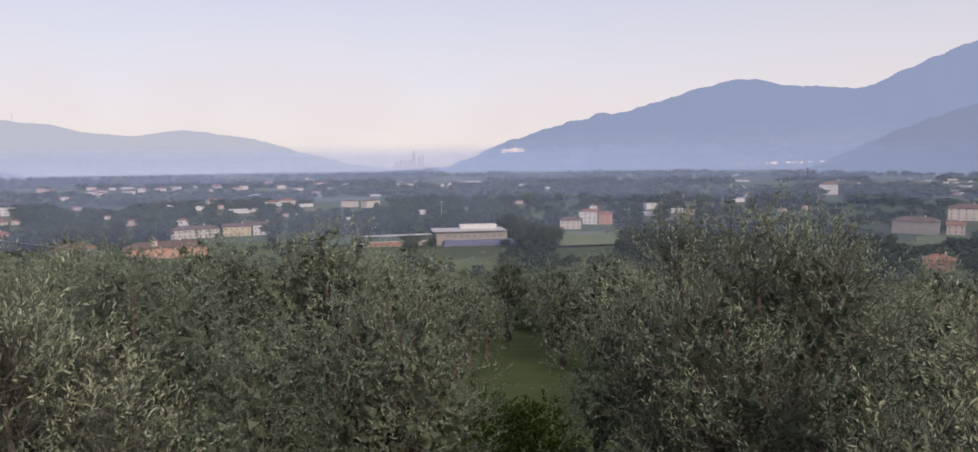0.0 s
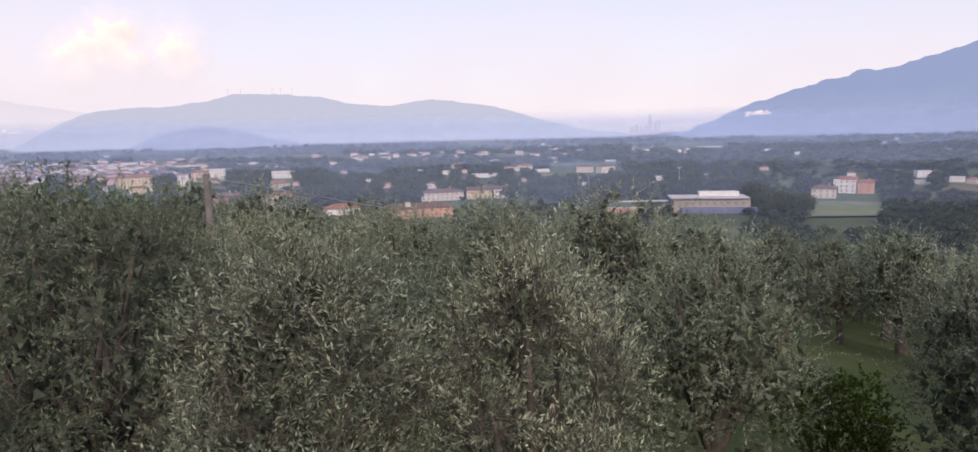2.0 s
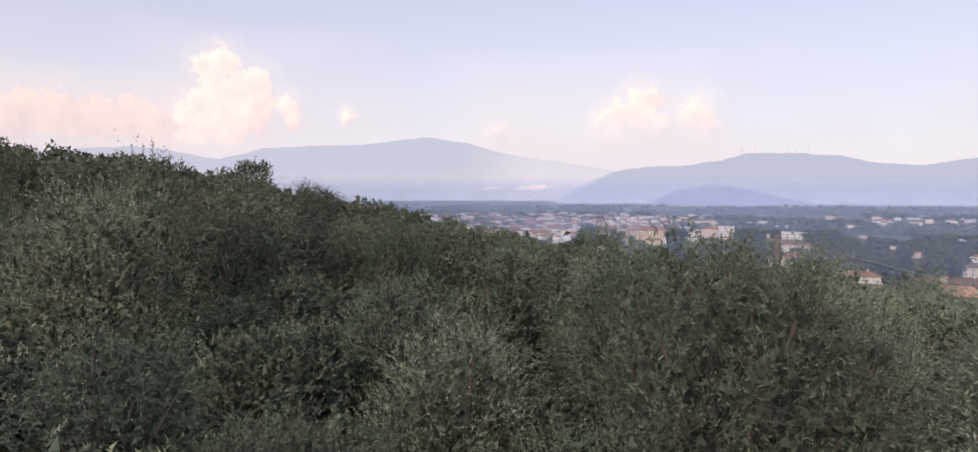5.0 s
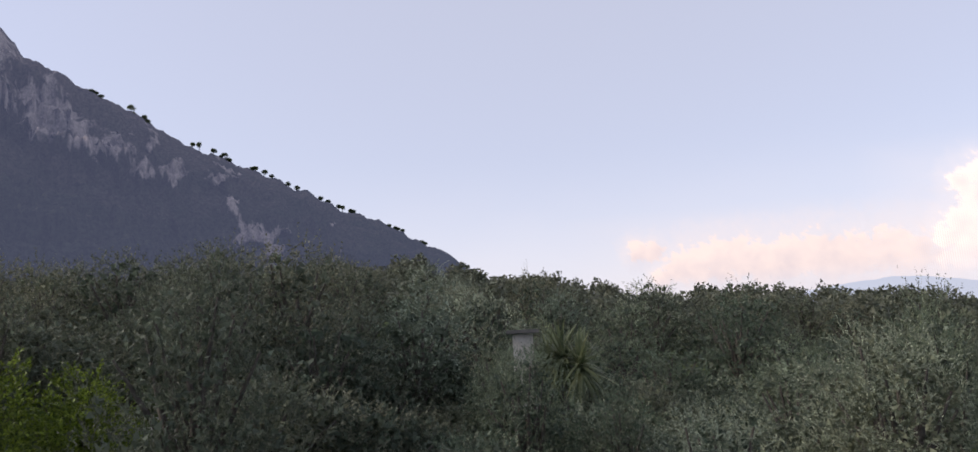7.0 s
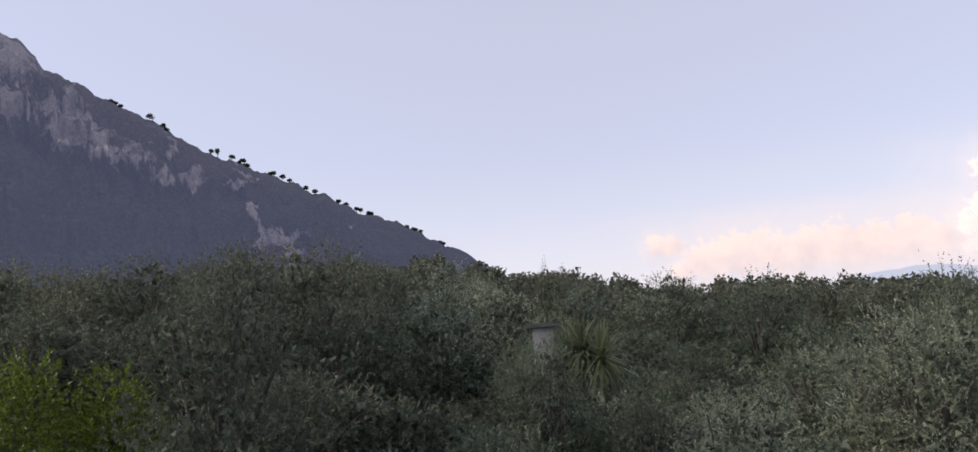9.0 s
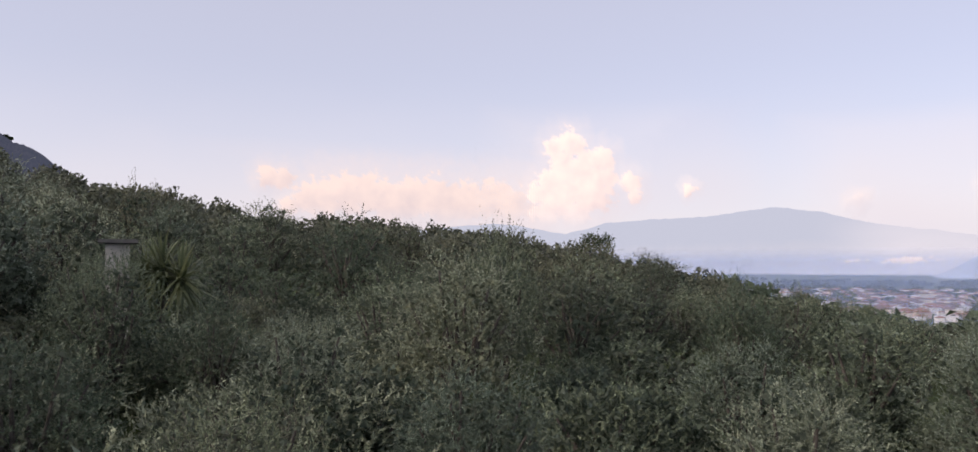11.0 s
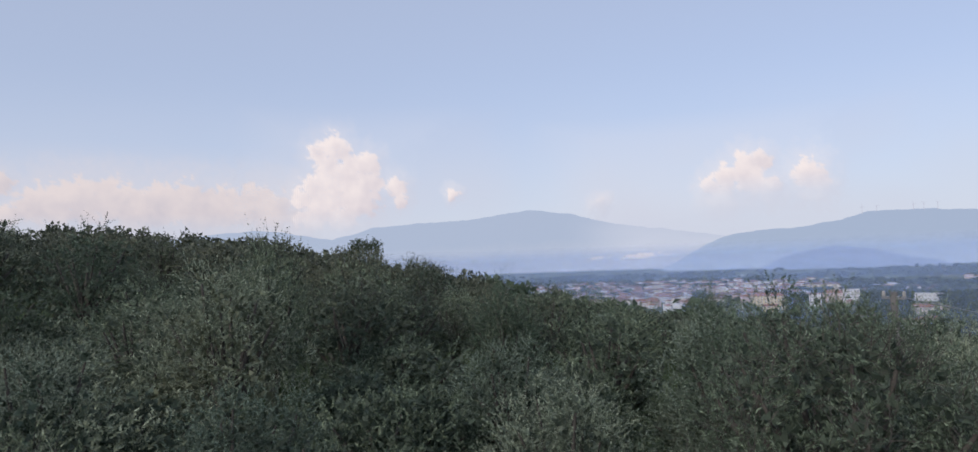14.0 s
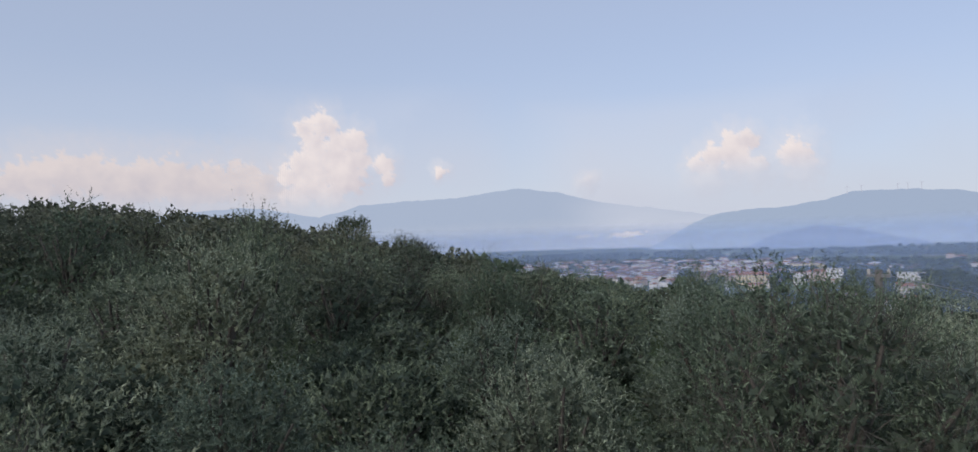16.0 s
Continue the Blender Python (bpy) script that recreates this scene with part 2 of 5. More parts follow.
M_SHRUB = leaf_material("bright_leaf", (0.05, 0.08, 0.014), (0.155, 0.205, 0.03), (0.16, 0.14, 0.03), 0.5)
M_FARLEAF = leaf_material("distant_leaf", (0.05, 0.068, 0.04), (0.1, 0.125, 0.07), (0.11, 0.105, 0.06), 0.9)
# shade inside the crowns is put into this darker leaf colour
M_INNER = leaf_material("shaded_inner_leaf", (0.08, 0.097, 0.07), (0.14, 0.165, 0.12), (0.11, 0.1, 0.075), 0.7)
# works: haze painted in as glow; village: warm sunlight painted in the same way
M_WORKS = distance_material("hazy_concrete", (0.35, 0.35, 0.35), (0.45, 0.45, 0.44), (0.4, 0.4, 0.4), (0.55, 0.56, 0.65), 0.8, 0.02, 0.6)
M_VILLAGE = distance_material("glowing_white_render", (0.6, 0.58, 0.55), (0.75, 0.72, 0.68), (0.5, 0.4, 0.35), (0.98, 0.89, 0.82), 0.8, 0.03, 0.62)
M_YUCCA = leaf_material("yucca_leaf", (0.065, 0.085, 0.05), (0.19, 0.22, 0.12), (0.2, 0.17, 0.09), 0.45, 1.0)
M_BARK = plain_material("olive_bark", (0.05, 0.043, 0.035), (0.13, 0.115, 0.095), 6, 0.9, 0.8)
M_GROUND = ground_material()
M_CONCRETE = plain_material("old_concrete", (0.42, 0.4, 0.37), (0.6, 0.57, 0.53), 4, 0.9, 0.4)
M_POLE = plain_material("weathered_pole", (0.11, 0.105, 0.095), (0.18, 0.17, 0.155), 3, 0.9, 0.3)
M_WALLS = {n: plain_material(n, a, b, 0.6, 0.85, 0.1, 6) for n, a, b in (
    ("cream_render", (0.56, 0.51, 0.44), (0.68, 0.63, 0.56)), ("yellow_render", (0.6, 0.5, 0.32), (0.7, 0.6, 0.4)),
    ("white_render", (0.62, 0.61, 0.6), (0.78, 0.77, 0.75)), ("pink_render", (0.55, 0.44, 0.4), (0.65, 0.53, 0.48)),
    ("orange_render", (0.55, 0.3, 0.21), (0.64, 0.38, 0.28)), ("stone_wall", (0.3, 0.27, 0.24), (0.38, 0.35, 0.31)),
    ("brick_red_wall", (0.36, 0.19, 0.15), (0.46, 0.26, 0.21)), ("blue_paint", (0.13, 0.15, 0.25), (0.18, 0.2, 0.31)))}
M_TILE = plain_material("terracotta_roof", (0.26, 0.125, 0.085), (0.37, 0.19, 0.135), 0.8, 0.9, 0.3, 5)
M_TILE_OLD = plain_material("weathered_roof", (0.13, 0.083, 0.068), (0.21, 0.135, 0.105), 0.8, 0.9, 0.3, 5)
M_METAL = plain_material("pale_metal_roof", (0.4, 0.4, 0.4), (0.55, 0.55, 0.55), 0.3, 0.5, 0.05, 4)
M_STEEL = plain_material("galvanised_steel", (0.38, 0.38, 0.39), (0.5, 0.5, 0.5), 5, 0.5, 0.05, 30, 0.6)
M_GLASS = plain_material("shuttered_window", (0.2, 0.185, 0.17), (0.28, 0.26, 0.24), 1, 0.3, 0.0)
M_TURF = plain_material("sports_turf", (0.09, 0.14, 0.105), (0.12, 0.18, 0.13), 0.1, 0.95, 0.0, 3)
M_MEADOW = plain_material("meadow_grass", (0.12, 0.16, 0.085), (0.18, 0.215, 0.11), 0.08, 0.95, 0.0, 2)
M_ASPHALT = plain_material("pale_road", (0.2, 0.2, 0.2), (0.28, 0.28, 0.28), 0.1, 0.9, 0.0, 2)
M_CLOUD = cloud_material()
# the bank's haze is put in as a dimmer glow
M_BANK = cloud_material("hazy_cloud_vapour", (0.6, 0.56, 0.6), (0.8, 0.71, 0.68))
M_MIST = mist_material()
M_SKYHAZE = sky_haze_material()
# hills: distance haze is put into the surface as a bluish glow
M_CRAG = distance_material("hazed_scrub_and_crag", (0.012, 0.016, 0.012), (0.06, 0.068, 0.045), (0.42, 0.36, 0.32), (0.1, 0.125, 0.215), 0.4, 0.04, 0.74, 0.5)
M_RANGE = distance_material("hazed_wooded_range", (0.04, 0.05, 0.05), (0.07, 0.085, 0.08), (0.1, 0.1, 0.09), (0.25, 0.355, 0.59), 0.85, 0.004, 0.62, 0.0, (0.33, 0.425, 0.63), 260.0)
M_SPUR = distance_material("hazed_wooded_spur", (0.03, 0.04, 0.05), (0.06, 0.07, 0.075), (0.09, 0.09, 0.09), (0.225, 0.31, 0.5), 0.84, 0.005, 0.66)
M_HUMP = distance_material("hazed_wooded_hump", (0.03, 0.04, 0.05), (0.06, 0.07, 0.075), (0.09, 0.09, 0.09), (0.34, 0.41, 0.58), 0.88, 0.005, 0.66)
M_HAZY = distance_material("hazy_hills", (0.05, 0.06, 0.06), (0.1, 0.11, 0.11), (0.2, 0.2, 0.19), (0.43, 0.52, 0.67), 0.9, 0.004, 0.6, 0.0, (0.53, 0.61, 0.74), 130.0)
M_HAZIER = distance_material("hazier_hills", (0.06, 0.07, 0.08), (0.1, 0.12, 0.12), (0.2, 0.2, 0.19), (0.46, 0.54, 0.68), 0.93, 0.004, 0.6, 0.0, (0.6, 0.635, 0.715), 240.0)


# ---- mesh helpers ----
def mesh_object(name, verts, faces, material, parent=None, label="", smooth=False):
    me = bpy.data.meshes.new(name)
    me.from_pydata([tuple(v) for v in verts], [], [tuple(f) for f in faces])
    me.materials.append(material)
    if smooth:
        me.polygons.foreach_set("use_smooth", [True] * len(me.polygons))
    me.update()
    ob = new(name, me)
    if parent is not None:
        ob.parent = parent
    if label:
        ob["label"] = label
    return ob


def part(name, bm, material, parent=None, label="", smooth=False):
    me = bpy.data.meshes.new(name)
    bm.to_mesh(me)
    bm.free()
    me.materials.append(material)
    if smooth:
        me.polygons.foreach_set("use_smooth", [True] * len(me.polygons))
    ob = new(name, me)
    if parent is not None:
        ob.parent = parent
    if label:
        ob["label"] = label
    return ob


def boxes(*items, bevel=0.0):
    """One bmesh of boxes, each (x0, y0, z0, x1, y1, z1)."""
    bm = bmesh.new()
    for x0, y0, z0, x1, y1, z1 in items:
        m = Matrix.Translation(((x0 + x1) / 2, (y0 + y1) / 2, (z0 + z1) / 2)) @ Matrix.Diagonal((x1 - x0, y1 - y0, z1 - z0, 1))
        bmesh.ops.create_cube(bm, size=1, matrix=m)
    if bevel:
        bmesh.ops.bevel(bm, geom=bm.edges[:], offset=bevel, segments=2, affect="EDGES")
    return bm


def tube(verts, faces, a, b, ra, rb, n=6):
    """Adds a tapered tube from a to b to the lists."""
    a, b = Vector(a), Vector(b)
    q = (b - a).to_track_quat("Z", "Y").to_matrix()
    k = len(verts)
    for c, r in ((a, ra), (b, rb)):
        for i in range(n):
            t = 2 * math.pi * i / n
            verts.append(c + q @ Vector((math.cos(t) * r, math.sin(t) * r, 0)))
    for i in range(n):
        j = (i + 1) % n
        faces.append((k + i, k + j, k + n + j, k + n + i))


def smooth_step(a, b, v):
    u = min(1.0, max(0.0, (v - a) / (b - a)))
    return u * u * (3 - 2 * u)


# ---- ground, hills, mountains ----
def ground_z(x, y):
    r = math.hypot(x, y)
    p = -0.045 * x - 0.045 * y - 0.12 * max(0.0, y - 18) + 0.03 * max(0.0, -x - 2.5 * max(y, 0.0))
    p += 0.2 * min(13.0, max(0.0, -y - 4)) * smooth_step(112, 130, math.degrees(math.atan2(-x, y)) % 360)
    az = math.degrees(math.atan2(-x, y)) % 360
    p += 0.065 * min(80.0, max(0.0, r - 20)) * smooth_step(97, 118, az) * (1 - 0.85 * smooth_step(115, 130, az))
    w = smooth_step(95, 380, r)
    return p * (1 - w) - 44 * w if p > -44 else -44.0


def build_ground():
    n, rings = 192, [0.0] + [3 * 1.072 ** i for i in range(108)]
    verts, faces = [], []
    for r in rings:
        for i in range(n):
            a = 2 * math.pi * i / n
            x, y = r * math.cos(a), r * math.sin(a)
            bump = 0.12 * noise.noise((x * 0.25, y * 0.25, 0)) if r < 120 else 0.5 * noise.noise((x * 0.01, y * 0.01, 3))
            verts.append((x, y, ground_z(x, y) + bump))
    for k in range(len(rings) - 1):
        for i in range(n):
            j = (i + 1) % n
            faces.append((k * n + i, k * n + j, (k + 1) * n + j, (k + 1) * n + i))
    ob = mesh_object("ground", verts, faces, M_GROUND, smooth=True)
    tagged(ob, "grassy hillside falling to a wide farmed valley plain", "ground", kind="structure")


def hill_range(name, label, crest, d_top, d_foot, material, steps=220, rows=26, rough=0.12, jag=0.0, foot_z=-46.0, grain=0.006, crags=()):
    """A range whose crest runs through (azimuth, elevation) in degrees at the distance d_top, its foot at d_foot; crags are (azimuth, elevation, half width, half height)."""
    crest = [(a + 1.15, e) for a, e in crest]
    azs = np.linspace(crest[0][0], crest[-1][0], steps)
    els = np.interp(azs, [c[0] for c in crest], [c[1] for c in crest])
    els = np.convolve(np.pad(els, 3, "edge"), np.ones(7) / 7, "valid")
    verts, faces, belt = [], [], []
    top = rows
    for i in range(steps):
        zr = 6 + d_top * math.tan(radians(els[i]))
        zr += jag * noise.fractal((azs[i] * 0.9, 7.7, 0), 0.9, 2.0, 6)
        for j in range(rows + 4):
            v = j / top
            d = d_foot + (d_top - d_foot) * v
            bare = 0.0
            if v <= 1:
                g = noise.fractal((azs[i] * d * 0.0175 * grain, d * grain * 0.6, 1.3), 0.75, 2.0, 7)
                z = foot_z + (zr - foot_z) * (v ** 1.15) + g * rough * (zr - foot_z) * 4 * v * (1 - v)
                if crags and azs[i] < 160:                # cliffs stand out from the slope in ribs
                    e = math.degrees(math.atan2(z - 6, d))
                    q = Vector((azs[i] * 0.55, e * 0.55, 2.0))
                    wa, we = azs[i] + 1.1 * noise.fractal(q, 0.7, 2.0, 6), e + 1.1 * noise.fractal(q + Vector((9, 4, 1)), 0.7, 2.0, 6)
                    bare = max(0.0, max(1.25 - math.hypot((wa - a) / w, (we - b) / h) for a, b, w, h in crags))
                    rib = abs(noise.fractal((azs[i] * 0.7, e * 0.8, 5.0), 0.7, 2.0, 6)) * (1 - smooth_step(0.8, 1.0, v))
                    d -= min(1.0, bare * 1.6) * (5 + 26 * rib) * (1 - smooth_step(0.85, 1.0, v))
                    d -= 10 * noise.fractal((azs[i] * 0.5, e * 0.45, 8.0), 0.7, 2.0, 6) * 4 * v * (1 - v)
            else:
                z = zr - (v - 1) * (zr - foot_z) * 1.6
            verts.append(polar(azs[i], d, z))
            belt.append(min(1.0, bare))
    w = rows + 4
    for i in range(steps - 1):
        for j in range(w - 1):
            a = i * w + j
            faces.append((a, a + 1, a + w + 1, a + w))
    ob = mesh_object(name, verts, faces, material, smooth=True)
    ob.data.attributes.new("crag_belt", "FLOAT", "POINT").data.foreach_set("value", belt)
    return tagged(ob, label, "mountain", kind="structure")


CRAGS = [(147.2, 21.0, 4.06, 2.9), (146.3, 18.0, 2.79, 1.21), (142.9, 17.7, 1.63, 2.66), (142.1, 16.2, 3.05, 0.87), (139.5, 15.2, 2.03, 0.97), (138.6, 14.5, 1.78, 0.68), (136.0, 15.5, 0.71, 1.35), (134.6, 13.3, 1.12, 1.26), (135.7, 13.7, 1.52, 0.68), (131.0, 13.5, 1.27, 0.97), (130.2, 11.4, 0.61, 0.48), (130.0, 9.5, 1.02, 1.65), (127.5, 7.7, 0.81, 0.87), (128.4, 9.0, 2.29, 0.77), (123.1, 9.9, 0.61, 0.48), (122.2, 8.1, 0.51, 0.39)]
build_ground()
NEAR_CREST = [(100, -1), (105, 1.8), (111.5, 6.0), (116.7, 9.15), (121.4, 11.1), (126, 13.25), (131, 15.05), (134.3, 16.6), (137.6, 18.15), (140.8, 19.7),
           (142.5, 20.4), (143.7, 21.5), (144.5, 22.3), (145.8, 22.7), (147.5, 22.75), (151, 22.6), (165, 23), (185, 19), (205, 12), (225, 3)]
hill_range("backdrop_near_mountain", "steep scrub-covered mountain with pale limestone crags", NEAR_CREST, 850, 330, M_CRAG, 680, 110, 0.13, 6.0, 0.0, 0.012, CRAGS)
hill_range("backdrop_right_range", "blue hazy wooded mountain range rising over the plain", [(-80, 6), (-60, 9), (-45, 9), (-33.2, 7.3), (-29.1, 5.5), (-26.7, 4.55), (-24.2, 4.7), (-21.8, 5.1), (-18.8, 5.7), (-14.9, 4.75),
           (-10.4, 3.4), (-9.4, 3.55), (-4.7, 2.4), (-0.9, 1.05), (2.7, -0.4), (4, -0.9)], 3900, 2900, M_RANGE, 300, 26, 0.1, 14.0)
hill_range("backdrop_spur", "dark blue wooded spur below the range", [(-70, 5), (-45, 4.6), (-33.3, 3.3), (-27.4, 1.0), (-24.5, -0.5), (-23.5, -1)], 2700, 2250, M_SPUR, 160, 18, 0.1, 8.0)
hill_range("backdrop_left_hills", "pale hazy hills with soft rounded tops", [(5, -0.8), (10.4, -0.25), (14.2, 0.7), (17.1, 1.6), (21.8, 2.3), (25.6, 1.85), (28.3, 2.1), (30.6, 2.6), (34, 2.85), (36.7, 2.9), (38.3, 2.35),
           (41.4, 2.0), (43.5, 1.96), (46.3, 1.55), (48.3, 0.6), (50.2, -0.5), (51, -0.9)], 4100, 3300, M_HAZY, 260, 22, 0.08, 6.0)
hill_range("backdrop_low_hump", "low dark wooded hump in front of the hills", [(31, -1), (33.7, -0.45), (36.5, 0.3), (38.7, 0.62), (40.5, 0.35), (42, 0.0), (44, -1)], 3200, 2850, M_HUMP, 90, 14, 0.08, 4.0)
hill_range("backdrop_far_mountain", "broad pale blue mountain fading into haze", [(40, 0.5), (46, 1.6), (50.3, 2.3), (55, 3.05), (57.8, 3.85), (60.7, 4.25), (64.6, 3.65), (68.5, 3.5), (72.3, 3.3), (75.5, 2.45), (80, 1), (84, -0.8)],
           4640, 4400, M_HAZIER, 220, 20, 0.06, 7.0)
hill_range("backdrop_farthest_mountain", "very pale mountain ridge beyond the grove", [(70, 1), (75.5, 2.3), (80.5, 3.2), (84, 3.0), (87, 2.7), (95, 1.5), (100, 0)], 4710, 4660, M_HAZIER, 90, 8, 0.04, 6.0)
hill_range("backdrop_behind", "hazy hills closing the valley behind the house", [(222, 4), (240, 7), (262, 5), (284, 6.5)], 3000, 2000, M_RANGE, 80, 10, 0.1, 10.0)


# ---- clouds ----
def cumulus(name, label, lumps, az0, az1, el0, el1, base, seed, veil=0.0, material=None):
    """A cloud on the sky's backdrop at 4.7 km: lumps of (azimuth, elevation, radius) in degrees, dissolving below base."""
    step = 0.13
    nx, ny = int((az1 - az0) / step), int((el1 - el0) / step)
    verts, faces, thick, lit_sides = [], [], [], []
    for i in range(nx + 1):
        for j in range(ny + 1):
            a, e = az0 + (az1 - az0) * i / nx, el0 + (el1 - el0) * j / ny
            verts.append(polar(a, 4720, 6 + 4720 * math.tan(radians(e))))
            q = Vector((a * 0.8, e * 0.8, seed))
            puff = 0.3 * noise.fractal(q * 2.0, 0.6, 2.0, 5)
            wa, we = a + 0.36 * noise.fractal(q * 1.1, 0.8, 2.0, 5), e + 0.26 * noise.fractal(q * 1.1 + Vector((31, 7, 0)), 0.8, 2.0, 5)
            f, best, whole = -1.0, 0.0, 1e-6
            for la, le, lr in lumps:
                g = 1 + puff - math.hypot(wa - la, we - le) / lr
                weight = math.exp(3.2 * max(-2.0, g))
                # painted sunlight: each lump brighter towards its upper left
                best += weight * ((wa - la) * 0.5 + (we - le) * 0.7) / lr
                whole += weight
                f = max(f, g)
            best /= whole
            border = min(1.0, i * 6 / nx, (nx - i) * 6 / nx, j * 6 / ny, (ny - j) * 6 / ny)
            sink = smooth_step(base - 1.2, base + 1.6, e)
            soft = veil * smooth_step(-1.8, 0.6, f)
            thick.append(border * min(0.95, max(soft, smooth_step(-0.05, 0.4, f) * (0.25 + 0.75 * sink))))
            lit_sides.append(min(1.0, max(0.0, 0.58 + 0.55 * best + 0.2 * noise.fractal(q * 1.3, 0.9, 2.0, 4))))
    for i in range(nx):
        for j in range(ny):
            k = i * (ny + 1) + j
            faces.append((k, k + 1, k + ny + 2, k + ny + 1))
    ob = mesh_object(name, verts, faces, material or M_CLOUD, smooth=True)
    for key, values in (("thickness", thick), ("lit_side", lit_sides)):
        ob.data.attributes.new(key, "FLOAT", "POINT").data.foreach_set("value", values)
    return tagged(ob, label, "cloud", kind="structure")


cumulus("backdrop_cloud_tower", "towering white cumulus cloud with lumpy head", [(76.8, 9.4, 1.3), (77.9, 8.9, 0.98), (76.1, 9.1, 1.08), (77.3, 8.0, 1.19), (75.4, 8.0, 1.19), (74.1, 8.2, 1.08), (78.2, 6.4, 1.3), (76.3, 6.6, 2.06), (74.2, 6.8, 1.41), (79.1, 5.5, 1.08), (77.3, 5.0, 2.17), (74.9, 5.3, 1.84), (78.6, 3.9, 1.41), (76.1, 3.9, 1.63), (72.1, 6.2, 1.03), (71.7, 5.3, 0.7), (67.6, 5.6, 0.6)],
        62, 84, 1.6, 12.5, 3.6, 3, 0.3)
cumulus("backdrop_cloud_bank", "long low bank of pale cloud over the ridge", [(99.7, 6.5, 0.95), (98.6, 6.4, 1.0), (97.8, 4.4, 0.9), (96.6, 5.2, 1.4)] + [(95.2 - 1.55 * k, 5.1 - 0.08 * k + 0.25 * (k % 3), 2.0) for k in range(10)],
        76, 106, 1.0, 9.5, 3.4, 5, 0.4, M_BANK)
cumulus("backdrop_cloud_small", "small ragged white cloud above the hills", [(44.5, 7.1, 0.87), (45.6, 6.7, 1.19), (47.0, 5.8, 1.19), (48.1, 5.4, 0.87), (45.2, 5.5, 1.3), (43.9, 5.0, 1.08), (41.4, 5.6, 1.41), (40.6, 4.9, 0.98), (47.4, 4.5, 1.19), (56.4, 4.5, 0.6)],
        34, 62, 1.5, 11.0, 5.0, 9, 0.35)


def haze_band(name, label, d, az0, az1, z0, z_full, z_top, share, material, edge=6.0, cols=110, rows=14):
    """An upright sheet standing in for haze at the distance d, thickest below z_full and gone at z_top."""
    verts, faces, thick = [], [], []
    for i in range(cols + 1):
        a = az0 + (az1 - az0) * i / cols
        for j in range(rows + 1):
            z = z0 + (z_top - z0) * j / rows
            verts.append(polar(a, d, z))
            side = smooth_step(0, edge, min(a - az0, az1 - a))
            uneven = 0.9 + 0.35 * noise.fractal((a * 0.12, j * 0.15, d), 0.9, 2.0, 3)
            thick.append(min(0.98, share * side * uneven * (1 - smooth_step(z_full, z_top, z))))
    for i in range(cols):
        for j in range(rows):
            k = i * (rows + 1) + j
            faces.append((k, k + 1, k + rows + 2, k + rows + 1))
    ob = mesh_object(name, verts, faces, material, smooth=True)
    ob.data.attributes.new("thickness", "FLOAT", "POINT").data.foreach_set("value", thick)
    return tagged(ob, label, "haze", kind="structure")


# two added glowing sheets imitate haze before the sky and the far mountain
haze_band("backdrop_sky_haze", "glowing sheet painting pale pinkish evening haze low in the sky", 4760, -100, 200, -60, 60, 1300, 0.85, M_SKYHAZE, 30, 150, 20)
haze_band("backdrop_haze_bank", "glowing sheet painting soft haze over the flank of the far mountain", 4390, 40.5, 60, -60, 90, 420, 0.8, M_SKYHAZE, 7)
# added sheets, one behind another, imitate haze thickening with distance
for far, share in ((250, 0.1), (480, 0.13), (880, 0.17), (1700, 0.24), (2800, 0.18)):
    haze_band("backdrop_mist", "upright bluish sheet standing in for thin evening haze over the plain", far, -75, 110, -48, 6 + far * 0.002, 6 + far * 0.022, share, M_MIST)



# ---- foliage ----
def quads_object(name, corners, material, parent=None, label=""):
    """A mesh of loose leaves from an array of shape (n, 3 or 4, 3)."""
    n, k = corners.shape[:2]
    me = bpy.data.meshes.new(name)
    me.vertices.add(n * k)
    me.vertices.foreach_set("co", corners.astype(np.float32).ravel())
    me.loops.add(n * k)
    me.loops.foreach_set("vertex_index", np.arange(n * k, dtype=np.int32))
    me.polygons.add(n)
    me.polygons.foreach_set("loop_start", np.arange(0, n * k, k, dtype=np.int32))
    me.materials.append(material)
    me.update(calc_edges=True)
    ob = new(name, me)
    if parent is not None:
        ob.parent = parent
    if label:
        ob["label"] = label
    return ob


def three(corners):
    """The same leaves with three corners each, for trees farther off."""
    out = corners[:, 1:4].copy()
    mid = (out[:, 0] + out[:, 2]) / 2
    for k in (0, 2):
        out[:, k] = corners[:, 0] + (out[:, k] - mid) * 1.5
    return out


def unit(a):
    return a / np.maximum(np.linalg.norm(a, axis=1, keepdims=True), 1e-6)


def leaf_quads(base, way, length, width, rs):
    """Lance-shaped leaves that start at base and point along way."""
    side = unit(np.cross(way, unit(rs.normal(size=way.shape))))
    length, width = length[:, None], width[:, None]
    mid = base + way * length * 0.5
    return np.stack([base, mid + side * width * 0.5, base + way * length, mid - side * width * 0.5], axis=1)


